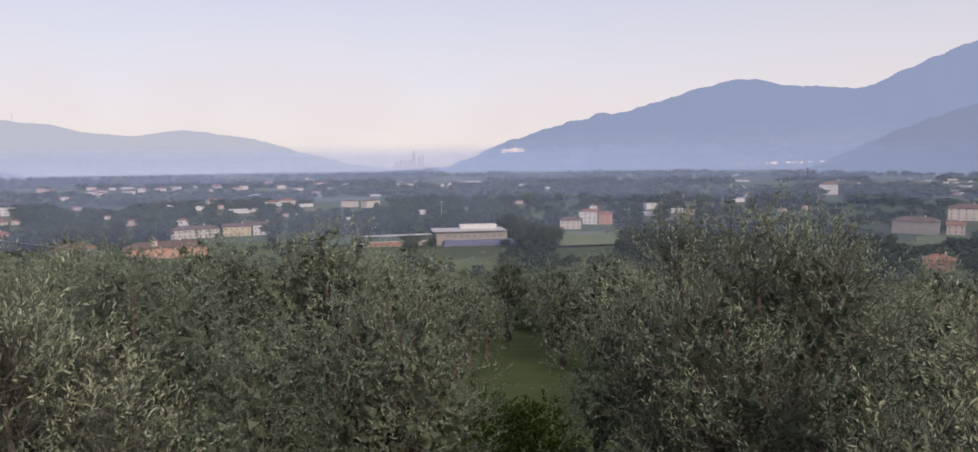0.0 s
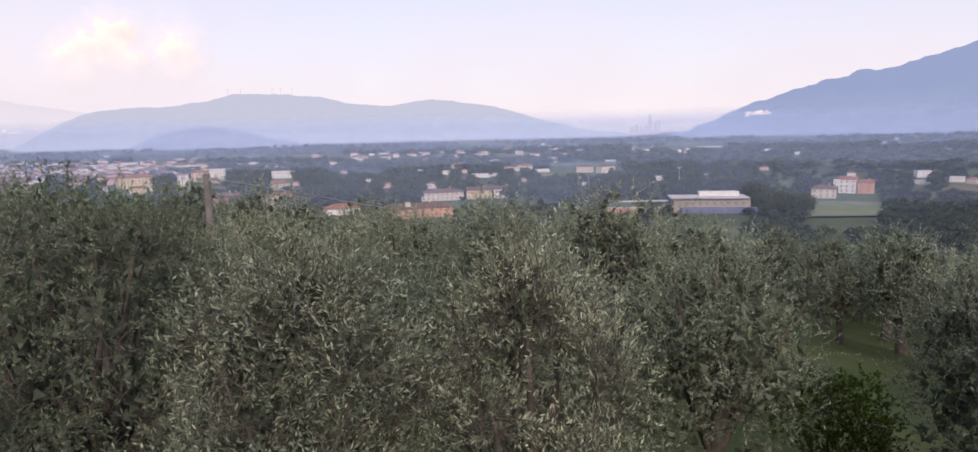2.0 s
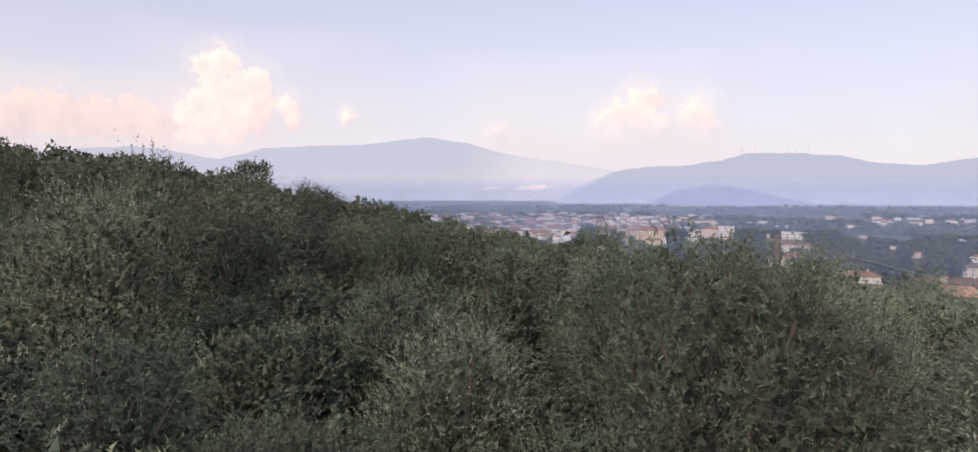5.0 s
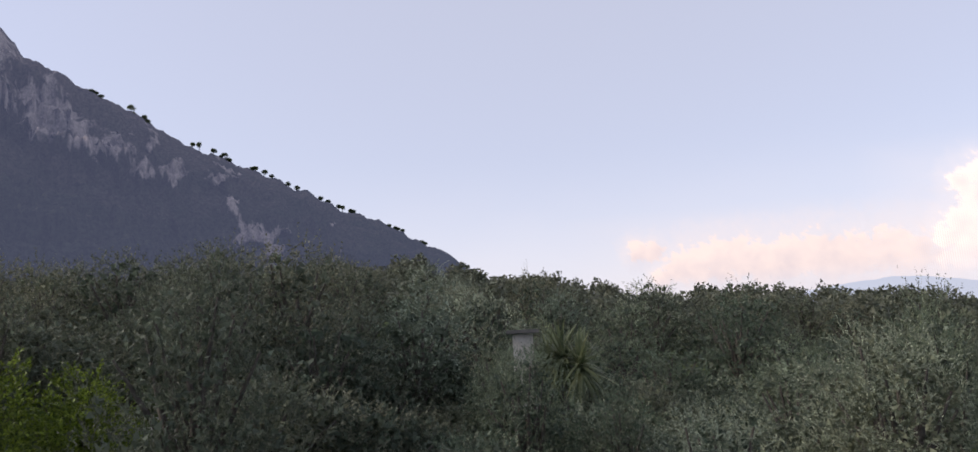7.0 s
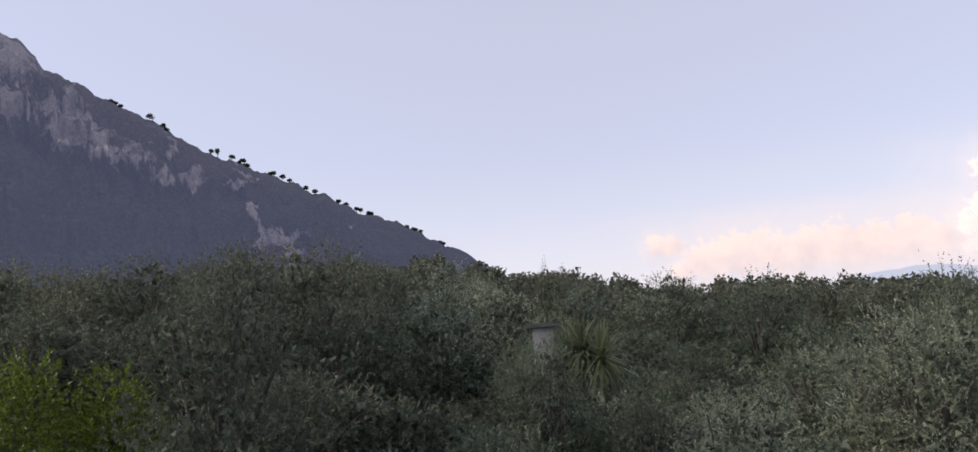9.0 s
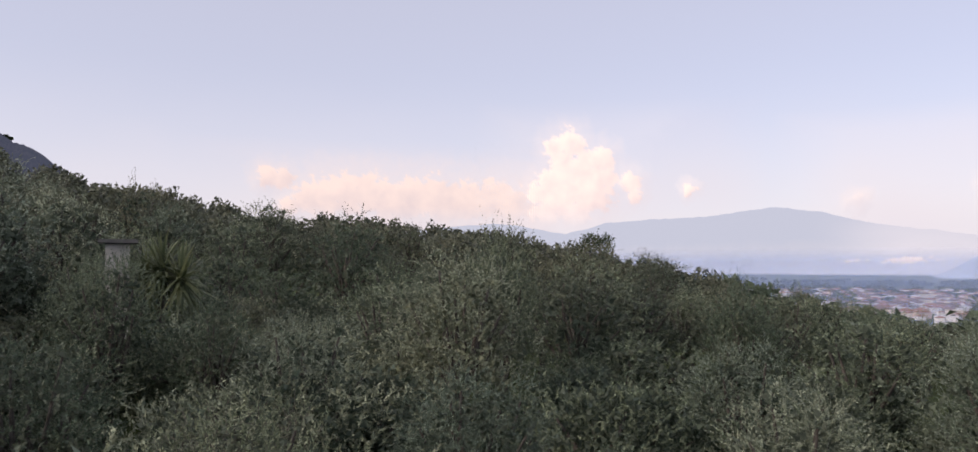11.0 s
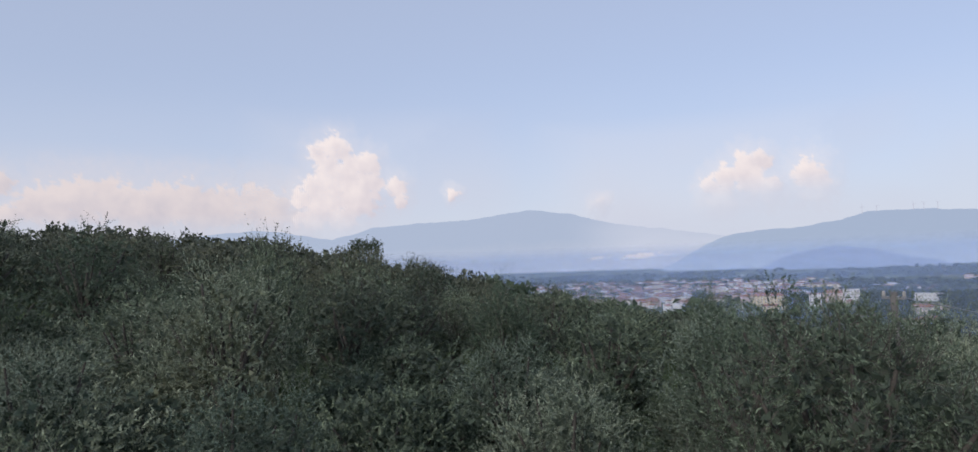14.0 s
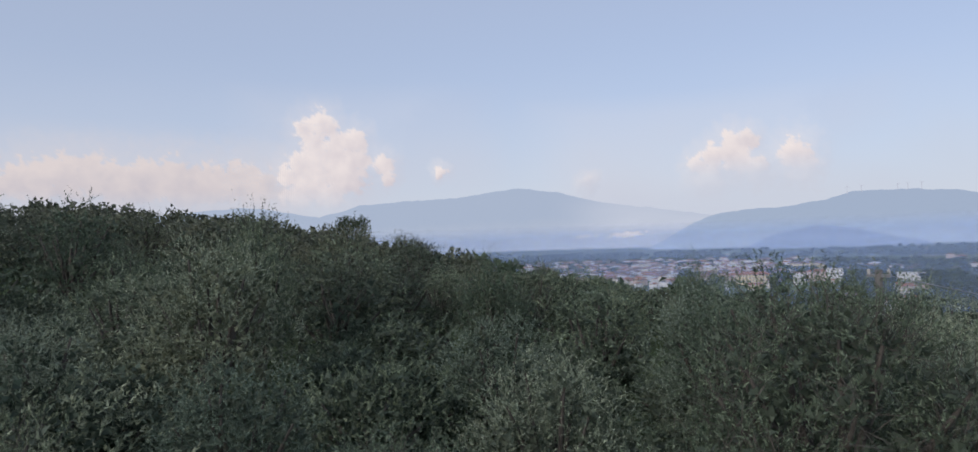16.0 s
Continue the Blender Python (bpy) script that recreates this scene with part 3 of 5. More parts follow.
def shoot_leaves(lobes, shoots, per, leaf, width, reach, rs, up=0.55, loose=0.45):
    """Leafy shoots growing out of the lobes (x, y, z, radius); returns the leaves and the shoots' ends."""
    lob = np.array(lobes)
    pick = rs.choice(len(lob), shoots, p=lob[:, 3] ** 2 / np.sum(lob[:, 3] ** 2))
    n = unit(rs.normal(size=(shoots, 3)) + np.array([0, 0, 0.3]))
    start = lob[pick, :3] + n * lob[pick, 3:4] * rs.uniform(0.62, 1.0, size=(shoots, 1))
    way = unit(n * 0.85 + np.array([0, 0, up * 0.75]) + rs.normal(size=(shoots, 3)) * loose)
    size = reach * rs.uniform(0.35, 1.3, size=(shoots, 1)) ** 1.3
    end = start + way * size
    bow = unit(rs.normal(size=(shoots, 3)) + np.array([0, 0, -0.8])) * size * 0.16      # shoots bend over a little
    t = np.linspace(0.05, 1.0, per)[None, :, None]
    base = (start[:, None, :] + (end - start)[:, None, :] * t + bow[:, None, :] * t * t).reshape(-1, 3)
    along = np.repeat(way, per, axis=0)
    across = unit(np.cross(along, rs.normal(size=base.shape)))
    lean = rs.uniform(0.35, 1.0, size=(len(base), 1))
    out = unit(along * (1.05 - 0.6 * lean) + across * lean + np.array([0, 0, 0.1]))
    k = len(base)
    return leaf_quads(base, out, leaf * rs.uniform(0.6, 1.25, k), width * rs.uniform(0.7, 1.25, k), rs), start, end + bow


def tree_lobes(rs, height, radius, count, low=0.16):
    """Two inner hearts of wood and leaf, then clumps spread over a dome with gaps between them."""
    lobes = [(0, 0, height * 0.6, radius * 0.56), (0, 0, height * 0.4, radius * 0.56)]
    many = int(count * 2.2)
    turn = rs.uniform(0, 6.28)
    for i in range(many):
        u = (i + 0.5) / many
        rise = 1 - (1.5 if low > 0.12 else 1.8) * u            # from the top of the dome towards its skirt
        a = turn + i * 2.39996 + rs.uniform(-0.35, 0.35)
        r = radius * rs.uniform(0.2, 0.4)
        flat = math.sqrt(max(0.0, 1 - rise * rise)) if rise > 0 else 1.0 - 0.25 * rise * rise
        d = max(0.0, radius * rs.uniform(0.82, 1.04) - r) * flat
        z = height * 0.52 + (height * 0.47 * rs.uniform(0.86, 1.0) - r) * rise
        lobes.append((math.cos(a) * d, math.sin(a) * d, max(z, height * low + r * 0.6), r))
    return lobes


def olive_tree(name, label, seed, shoots, per, leaf, width, reach, material, height=5.0, radius=2.0, lobes=9, twigs=False, fill=(620, 4, 0.12, 0.07, 0.14), low=0.16):
    rs = np.random.RandomState(seed)
    root = tagged(new(name), label, "tree")
    lob = tree_lobes(rs, height, radius, lobes, low)
    leaves, start, end = shoot_leaves(lob[2:], shoots, per, leaf, width, reach, rs)
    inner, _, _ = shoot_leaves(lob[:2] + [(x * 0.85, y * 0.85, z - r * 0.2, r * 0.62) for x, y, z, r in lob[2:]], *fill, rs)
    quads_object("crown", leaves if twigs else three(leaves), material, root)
    quads_object("inner_foliage", three(inner), M_INNER, root, "leaves inside the crown, its shade painted in")
    verts, faces = [], []
    fork = Vector((rs.uniform(-0.15, 0.15), rs.uniform(-0.15, 0.15), height * 0.26))
    tube(verts, faces, (0, 0, -0.4), (fork.x * 0.4, fork.y * 0.4, height * 0.12), 0.24, 0.17, 9)
    tube(verts, faces, (fork.x * 0.4, fork.y * 0.4, height * 0.12), fork, 0.17, 0.15, 9)
    for x, y, z, r in lob[:14]:
        knee = fork.lerp(Vector((x, y, z)), 0.5) + Vector((rs.uniform(-0.12, 0.12), rs.uniform(-0.12, 0.12), 0.1))
        tube(verts, faces, fork, knee, 0.085, 0.055, 6)
        tube(verts, faces, knee, (x, y, z), 0.055, 0.02, 5)
    mesh_object("trunk", verts, faces, M_BARK, root, smooth=True)
    if twigs:
        way = unit(end - start)
        k = len(start)
        back = start - way * 0.35
        quads_object("twig_work", leaf_quads(back, way, np.linalg.norm(end - back, axis=1), np.full(k, 0.008), rs), M_BARK, root, "thin grey-brown twigs")
    return root


def plant(proto, x, y, height, turn, wide=1.0, base=5.0, tag="", sink=0.0):
    s = height / base
    m = pose(x, y, ground_z(x, y) - sink, 0, 0, turn) @ Matrix.Diagonal((s * wide, s * wide, s, 1))
    if proto in waiting:                 # the first of a kind is planted itself
        waiting.remove(proto)
        proto.matrix_basis = m
        return proto
    k = proto.scale
    ob = copy_thing(proto, m @ Matrix.Diagonal((1 / k.x, 1 / k.y, 1 / k.z, 1)))
    if tag:
        ob["label"] = tag
    return ob


rnd = random.Random(11)
OLIVE = "grey-green olive tree with dense feathery crown on grass"
GREEN = "dark green olive tree with dense rounded crown on grass"
near_olive = [olive_tree("olive_tree", "silvery olive tree with feathery upright shoots, close to the terrace", 21 + i, 2900, 12, 0.05, 0.014, 0.32, M_SILVER, 5.0, 1.75, 9, True, (1100, 4, 0.09, 0.05, 0.14)) for i in range(2)]
near_green = [olive_tree("olive_tree", GREEN, 31 + i, 2700, 12, 0.055, 0.016, 0.28, M_GREEN, 5.0, 1.9, 13, True, low=0.08) for i in range(1)]
slim_olive = [olive_tree("olive_tree", "silvery olive tree with feathery upright shoots, close to the terrace", 24 + i, 3000, 12, 0.047, 0.013, 0.3, M_SILVER, 5.85, 1.15, 12, True, (2200, 4, 0.06, 0.03, 0.14), 0.3) for i in range(2)]
mid_olive = [olive_tree("olive_tree", OLIVE, 41 + i, 1650, 11, 0.054, 0.015, 0.34, M_OLIVE, 5.0, 1.75, 11) for i in range(3)]
mid_green = [olive_tree("olive_tree", GREEN, 51 + i, 1600, 11, 0.056, 0.017, 0.32, M_GREEN, 5.0, 1.85, 14, low=0.06) for i in range(3)]
far_olive = [olive_tree("olive_tree", OLIVE, 61 + i, 640, 7, 0.095, 0.028, 0.5, M_OLIVE, 5.0, 1.85, 10, False, (190, 4, 0.2, 0.13, 0.2)) for i in range(2)]
far_green = [olive_tree("olive_tree", GREEN, 71 + i, 640, 7, 0.095, 0.031, 0.5, M_GREEN, 5.0, 2.0, 13, False, (200, 4, 0.2, 0.13, 0.2), 0.06) for i in range(3)]

bush = [olive_tree("olive_bush", "low dark green olive bush filling the gap between trees", 95 + i, 500, 10, 0.07, 0.022, 0.3, M_GREEN, 2.6, 1.5, 9, low=0.1) for i in range(2)]
mid_dark = [olive_tree("olive_tree", GREEN, 51 + i, 1600, 11, 0.056, 0.017, 0.34, M_DARK, 5.0, 1.95, 16, low=0.0) for i in range(2)]
far_dark = [olive_tree("olive_tree", GREEN, 75 + i, 640, 7, 0.095, 0.031, 0.5, M_DARK, 5.0, 1.9, 12, False, (200, 4, 0.2, 0.13, 0.2), 0.06) for i in range(2)]
pale_olive = [olive_tree("olive_tree", "pale grey-green olive tree with dense rounded crown", 46 + i, 1600, 11, 0.055, 0.016, 0.33, M_PALE, 5.0, 1.85, 14, low=0.06) for i in range(2)]
dry_bush = [olive_tree("olive_bush", "brown-tinged half-dry olive bush below the terrace", 97, 900, 11, 0.055, 0.016, 0.28, M_DRY, 5.0, 0.95, 10, low=0.3)]
dark_bush = [olive_tree("olive_bush", "low dark green olive bush filling the gap between trees", 99, 500, 10, 0.07, 0.022, 0.3, M_DARK, 2.6, 1.5, 9, low=0.1)]
pale_bush = [olive_tree("olive_bush", "low grey-green olive bush filling the gap between trees", 98, 500, 10, 0.07, 0.02, 0.3, M_PALE, 2.6, 1.5, 9, low=0.1)]
feathery = [olive_tree("olive_tree", "dark green olive tree with long feathery shoots above the skyline", 58, 900, 12, 0.1, 0.022, 0.85, M_GREEN, 5.0, 1.6, 9)]
waiting = [ob for group in (slim_olive, near_olive, near_green, mid_olive, mid_green, far_olive, far_green, feathery, bush, pale_bush, mid_dark, far_dark, dark_bush, dry_bush, pale_olive) for ob in group]
# x, y, top height of the crown over the sea of z = 0, width, near or mid, olive, green or dark
TREES = [
    (-3.95, 4.65, 5.75, 1.1, "s", "o"), (-2.4, 5.1, 5.75, 0.85, "s", "o"), (3.9, 5.6, 5.6, 0.9, "n", "o"), (3.1, 9.1, 6.1, 0.9, "n", "o"), (2.65, 12.3, 4.9, 0.95, "m", "o"),
    (-1.35, 12.0, 5.0, 1.0, "m", "o"), (-4.4, 10.2, 5.4, 1.0, "m", "o"), (-8.3, 7.15, 6.05, 0.95, "n", "g"), (-11.4, 9.6, 5.9, 1.0, "m", "g"), (-14.2, 10.6, 5.5, 1.0, "m", "o"),
    (-9.2, 1.6, 4.5, 0.95, "n", "g"), (-9.7, -2.0, 5.1, 0.95, "n", "g"), (-7.9, 4.2, 4.2, 0.9, "m", "g"), (-11.6, 4.9, 4.7, 1.0, "m", "o"), (-12.6, 0.6, 4.9, 1.0, "m", "o"),
    (-9.4, -5.6, 4.9, 0.95, "m", "g"), (-13.2, -5.6, 5.3, 1.0, "m", "g"), (-7.0, -7.4, 5.7, 0.8, "m", "o"), (-8.3, -6.3, 5.5, 0.9, "m", "b"), (-5.6, -5.0, 3.4, 0.75, "m", "g"), (-11.9, -9.9, 8.3, 0.85, "m", "d"), (-19.6, -6.9, 6.6, 0.9, "m", "g"), (-21.8, -8.3, 6.6, 0.8, "m", "g"), (-19.4, -4.6, 5.5, 0.9, "m", "g"), (-8.3, -9.6, 5.6, 0.8, "m", "o"),
    (-22.0, 2.3, 6.9, 0.7, "f", "g"), (-23.5, 9.9, 5.6, 0.8, "f", "g"), (-20.3, 15.4, 5.3, 0.6, "f", "g"), (-14.0, 16.3, 4.3, 0.9, "m", "o"), (7.5, 8.5, 4.6, 1.0, "m", "o"), (6.4, 12.2, 4.4, 1.0, "m", "o"),
]
PROTO = {("s", "o"): slim_olive, ("n", "o"): near_olive, ("n", "g"): near_green, ("m", "o"): mid_olive, ("m", "g"): mid_green, ("f", "g"): feathery, ("m", "d"): mid_dark, ("m", "b"): dry_bush}
taken = []
for i, (x, y, top, wide, tier, kind) in enumerate(TREES):
    h = top - ground_z(x, y)
    plant(PROTO[tier, kind][i % len(PROTO[tier, kind])], x, y, h, rnd.uniform(0, 360), wide * 5.0 / h if wide < 0.8 else wide, 5.85 if tier == "s" else 5.0)
    taken.append((x, y))

CLEAR = [(0.3, 10.0, 1.9), (0.6, 14.6, 2.2), (-11.4, -14.5, 3.4), (-26.0, -8.4, 1.8), (0.9, 18.5, 2.4), (1.4, 23, 2.6), (1.6, 28, 2.6), (-15.0, -15.4, 2.6), (-15.4, 17.5, 0.7)]


def spots(r0, r1, step, seed):
    r = random.Random(seed)
    n = int(r1 / step) + 2
    for i in range(-n, n + 1):
        for j in range(-n, n + 1):
            x = (i + 0.5 * (j % 2)) * step + r.uniform(-0.32, 0.32) * step
            y = j * step * 0.866 + r.uniform(-0.32, 0.32) * step
            d = math.hypot(x + 1.2, y)
            az = math.degrees(math.atan2(-(x + 1.2), y))
            if r0 <= d < r1 and (-48 < az < 152) and all(math.hypot(x - a, y - b) > c for a, b, c in CLEAR):
                yield x, y, az, d, r


for x, y, az, d, r in spots(8.5, 20, 3.9, 5):
    if (az > 133 and d < 17.5) or any(math.hypot(x - a, y - b) < 2.5 for a, b in taken):
        continue
    kind = "o" if az < 40 or 66 < az < 92 and r.random() < 0.45 or 92 < az < 122 and r.random() < 0.6 or az < 52 and r.random() < 0.4 else "g"
    h = r.uniform(4.0, 5.0) if az < 60 else r.uniform(3.4, 5.5)
    h = r.uniform(3.4, 4.0) if az > 125 else min(h, r.uniform(4.9, 5.7) - ground_z(x, y)) if 97 < az < 114 else h
    plant(r.choice(pale_olive if 103 < az < 123 else PROTO["m", kind] if az < 131 else mid_dark), x, y, h, r.uniform(0, 360), r.uniform(0.95, 1.15))
    taken.append((x, y))
for x, y, az, d, r in spots(6.0, 32, 2.7, 15):
    if 48 < az < (131 if d < 20 else 152) and 6 < d < (30 if az > 85 else 24) and all(math.hypot(x - a, y - b) > 1.3 for a, b in taken):
        plant(r.choice(bush if az < 88 else pale_bush if az < (124 if d < 12 else 115) else dark_bush), x, y, r.uniform(2.3, 3.3), r.uniform(0, 360), r.uniform(1.0, 1.35), 2.6)
for x, y, h, turn in ((-16.7, -9.4, 3.4, 30), (-17.5, -8.8, 3.2, 140), (-16.6, -10.8, 3.1, 250), (-15.2, -8.9, 2.6, 80)):
    plant(dark_bush[0], x, y, h, turn, 1.1, 2.6)
for x, y, az, d, r in spots(20, 50, 4.5, 6):
    if any(math.hypot(x - a, y - b) < 2.5 for a, b in taken):
        continue
    kind = far_olive if az < 40 or 100 < az < 118 and r.random() < 0.5 else far_dark if az > 124 or az > 60 and (d > 36 or r.random() < 0.4) else far_green
    h = r.uniform(3.6, 4.3) if 42 < az < 54 else r.uniform(3.9, 4.7) if 54 <= az < 66 else r.uniform(3.6, 6.0)
    h = r.uniform(3.4, 4.2) if az > 132 and d < 32 else r.uniform(4.7, 6.0) if az > 122 else min(h, r.uniform(5.0, 5.9) - ground_z(x, y)) if 98 < az < 113 and d < 28 else h
    plant(r.choice(kind), x, y, h, r.uniform(0, 360), r.uniform(0.95, 1.2))


for k, proto in enumerate(list(waiting)):                # kinds not used yet stand among the far trees
    plant(proto, -30 - 2.5 * k, 5.0 + 4 * k, 4.2, 40 * k)


def wood(name, label, places, quads, size, material, seed, squash=1.0):
    """Many trees that nobody could count, joined: places of (x, y, height, crown radius)."""
    rs = np.random.RandomState(seed)
    kinds = []
    for _ in range(5):
        lob = np.array(tree_lobes(rs, 1.0, 0.42, 7, 0.3))
        p = rs.choice(len(lob), quads, p=lob[:, 3] ** 2 / np.sum(lob[:, 3] ** 2))
        n = unit(rs.normal(size=(quads, 3)) + np.array([0, 0, 0.3]))
        c = lob[p, :3] + n * lob[p, 3:4] * rs.uniform(0.6, 1.05, size=(quads, 1))
        way = unit(n * 0.4 + rs.normal(size=(quads, 3)))
        kinds.append(leaf_quads(c, way, size * rs.uniform(0.6, 1.4, quads), size * 0.75 * rs.uniform(0.6, 1.3, quads), rs))
    out = []
    for i, (x, y, h, rad) in enumerate(places):
        q = kinds[i % 5].copy()
        a = rs.uniform(0, 6.28)
        cx, sx = math.cos(a), math.sin(a)
        xx, yy = q[..., 0] * cx - q[..., 1] * sx, q[..., 0] * sx + q[..., 1] * cx
        k = rad / 0.42
        out.append(np.stack([xx * k + x, yy * k + y, q[..., 2] * h + ground_z(x, y) - 0.1 * h], axis=-1))
    ob = quads_object(name, three(np.concatenate(out)), material)
    return tagged(ob, label, "trees", kind="stuff")


wood("olive_grove", "continuous olive grove covering the hillside", [(x, y, r.uniform(3.5, 6.0) if not 42 < az < 66 else r.uniform(3.4, 4.4), r.uniform(2.0, 2.8)) for x, y, az, d, r in spots(50, 100, 5.0, 8) if az > 40], 640, 0.062, M_DARK, 80)
wood("slope_scrub", "olive trees and scrub on the lower slope", [(x, y, r.uniform(3.5, 6.0), r.uniform(2.0, 3.2)) for x, y, az, d, r in spots(50, 100, 5.6, 9) if az <= 40], 700, 0.06, M_OLIVE, 81)
lower = [(x, y, r.uniform(4, 7.5), r.uniform(2.4, 4.2)) for x, y, az, d, r in spots(100, 340, 7.6, 10) if az < 68 and noise.noise((x * 0.012, y * 0.012, 4)) > -0.42]
wood("lower_slope_trees", "mixed trees and scrub below the grove", lower, 130, 0.14, M_GREEN, 82)

# buildings and masts of the valley: x, y and radius kept free of trees
FREE = [(-205, 485, 26), (-175, 500, 26), (-178, 385, 30), (-232, 392, 20), (-20, 428, 34), (-85, 440, 40), (52, 528, 18), (75, 560, 22), (-315, 438, 18), (-350, 428, 18), (-565, 568, 34), (-525, 590, 18),
        (-553, 650, 20), (-543, 665, 20), (-485, 702, 26), (266, 474, 24), (354, 567, 24), (424, 962, 24), (52, 455, 34), (192, 322, 16), (-205, 935, 70)]


r = random.Random(77)
SITES = []                                                            # town houses and scattered farms
while len(SITES) < 240:
    town = len(SITES) < 120
    az = r.uniform(43, 66) if town else r.uniform(-34, 62)
    d = r.uniform(720, 1450) if town else 620 * 3.6 ** r.random()
    p = polar(az, d)
    if all(math.hypot(p.x - a, p.y - b) > c + 8 for a, b, c in FREE):
        SITES.append((az, d, p, town, r.uniform(0.5, 0.8) if town else r.uniform(0.4, 0.65), r.uniform(-35, 35)))
SIGHTS = [(az, d, 11) for az, d, p, town, s, e in SITES if not town] + [(math.degrees(math.atan2(-(a + 1.2), b)), math.hypot(a, b), c) for a, b, c in FREE]      # azimuth, distance, radius


def valley_places(count, r0, r1, seed, tall, wide, cut, az0=-42, az1=66):
    r = random.Random(seed)
    out = []
    while len(out) < count:
        az = r.uniform(az0, az1)
        d = r0 * (r1 / r0) ** r.random()
        p = polar(az, d)
        if 42 < az < 66 and 640 < d < 1480 and r.random() < 0.45:      # the town has few trees
            continue
        if noise.noise((p.x * 0.0045, p.y * 0.0028, seed)) < cut or any(math.hypot(p.x - a, p.y - b) < c * 0.62 for a, b, c in FREE):
            continue
        h = r.uniform(*tall)
        if any(q * (50 - h) / 52 - c < d < q and abs(b - az) < math.degrees(c * 0.6 / q) for b, q, c in SIGHTS):
            continue
        out.append((p.x, p.y, h, r.uniform(*wide)))
    return out


wood("valley_woods", "dark woods and hedgerows across the plain", valley_places(1350, 330, 900, 3, (4.5, 8.5), (2.8, 5.5), -0.12) + valley_places(450, 350, 900, 12, (3.5, 7), (2.2, 4.5), -2.0) + valley_places(800, 320, 520, 14, (3.0, 6), (2.2, 4.0), -0.35) + valley_places(650, 380, 1300, 21, (4, 8), (3.5, 7), -2.0, -42, -6), 130, 0.15, M_FARLEAF, 83)
wood("valley_groves", "tall dense broadleaf groves round the farms of the plain", valley_places(820, 500, 980, 8, (9, 15), (5, 8.5), -0.02, -10, 50), 170, 0.12, M_FARLEAF, 85)
wood("far_woods", "distant tree belts on the plain", valley_places(3000, 850, 2700, 4, (6, 12), (7, 13), -0.1), 48, 0.36, M_FARLEAF, 84)


def big_tree(x, y, h, rad, seed, label):
    """A broad tree of the valley, with trunk and clumped crown."""
    rs = np.random.RandomState(seed)
    root = tagged(new("broadleaf_tree"), label, "tree")
    root.location = (x, y, ground_z(x, y))
    lob = tree_lobes(rs, h, rad, 9, 0.25)
    leaves, _, _ = shoot_leaves(lob, 420, 6, h * 0.05, h * 0.03, h * 0.08, rs)
    quads_object("crown", leaves, M_FARLEAF, root)
    verts, faces = [], []
    tube(verts, faces, (0, 0, -0.5), (0, 0, h * 0.6), h * 0.035, h * 0.02, 7)
    for lx, ly, lz, r in lob[1:6]:
        tube(verts, faces, (0, 0, h * 0.3), (lx, ly, lz), h * 0.015, h * 0.006, 5)
    mesh_object("trunk", verts, faces, M_BARK, root)
    return root


for k, (x, y, h, rad) in enumerate(((-75, 385, 12, 7), (-48, 388, 11.5, 7), (16, 408, 17, 10), (27, 400, 15, 9), (5, 470, 16, 10), (-30, 620, 18, 11), (120, 360, 13, 9), (150, 350, 14, 9))):
    big_tree(x, y, h, rad, 90 + k, "dark rounded broadleaf tree standing beside the sports ground" if k < 2 else "dark broadleaf tree standing on the plain")


def bright_shrub(x, y, h, rad, seed, label):
    rs = np.random.RandomState(seed)
    root = tagged(new("shrub"), label, "shrub")
    root.location = (x, y, ground_z(x, y))
    lob = [(rs.uniform(-0.6, 0.6) * rad, rs.uniform(-0.6, 0.6) * rad, h * rs.uniform(0.3, 0.72), rad * rs.uniform(0.35, 0.5)) for _ in range(9)]
    leaves, _, _ = shoot_leaves(lob, 1100, 9, 0.09, 0.04, 0.22, rs, 0.8)
    quads_object("leaves", leaves, M_SHRUB, root)
    verts, faces = [], []
    for lx, ly, lz, r in lob:
        tube(verts, faces, (lx * 0.2, ly * 0.2, -0.2), (lx, ly, lz), 0.035, 0.01, 5)
    mesh_object("stems", verts, faces, M_BARK, root)


bright_shrub(0.6, 14.6, 2.3, 1.5, 101, "bright yellow-green leafy shrub beside the grassy path")
bright_shrub(-11.3, -14.3, 3.8, 1.8, 102, "bright yellow-green hedge shrub beside the wire fence")
bright_shrub(-12.9, -13.2, 3.5, 1.6, 103, "bright yellow-green hedge shrub beside the wire fence")


# ---- pillar, yucca, poles, fence ----
def pillar(x, y, top):
    z = ground_z(x, y)
    root = tagged(new("masonry_pillar"), "pale rendered pillar with flat concrete cap among olive trees", "pillar")
    root.matrix_basis = pose(x, y, z, 0, 0, 20)
    h = top - z
    part("shaft", boxes((-0.34, -0.34, -0.3, 0.34, 0.34, h - 0.14), bevel=0.02), M_WALLS["cream_render"], root)
    part("cap", boxes((-0.6, -0.55, h - 0.12, 0.6, 0.55, h), bevel=0.015), M_POLE, root, "dark cap slab")


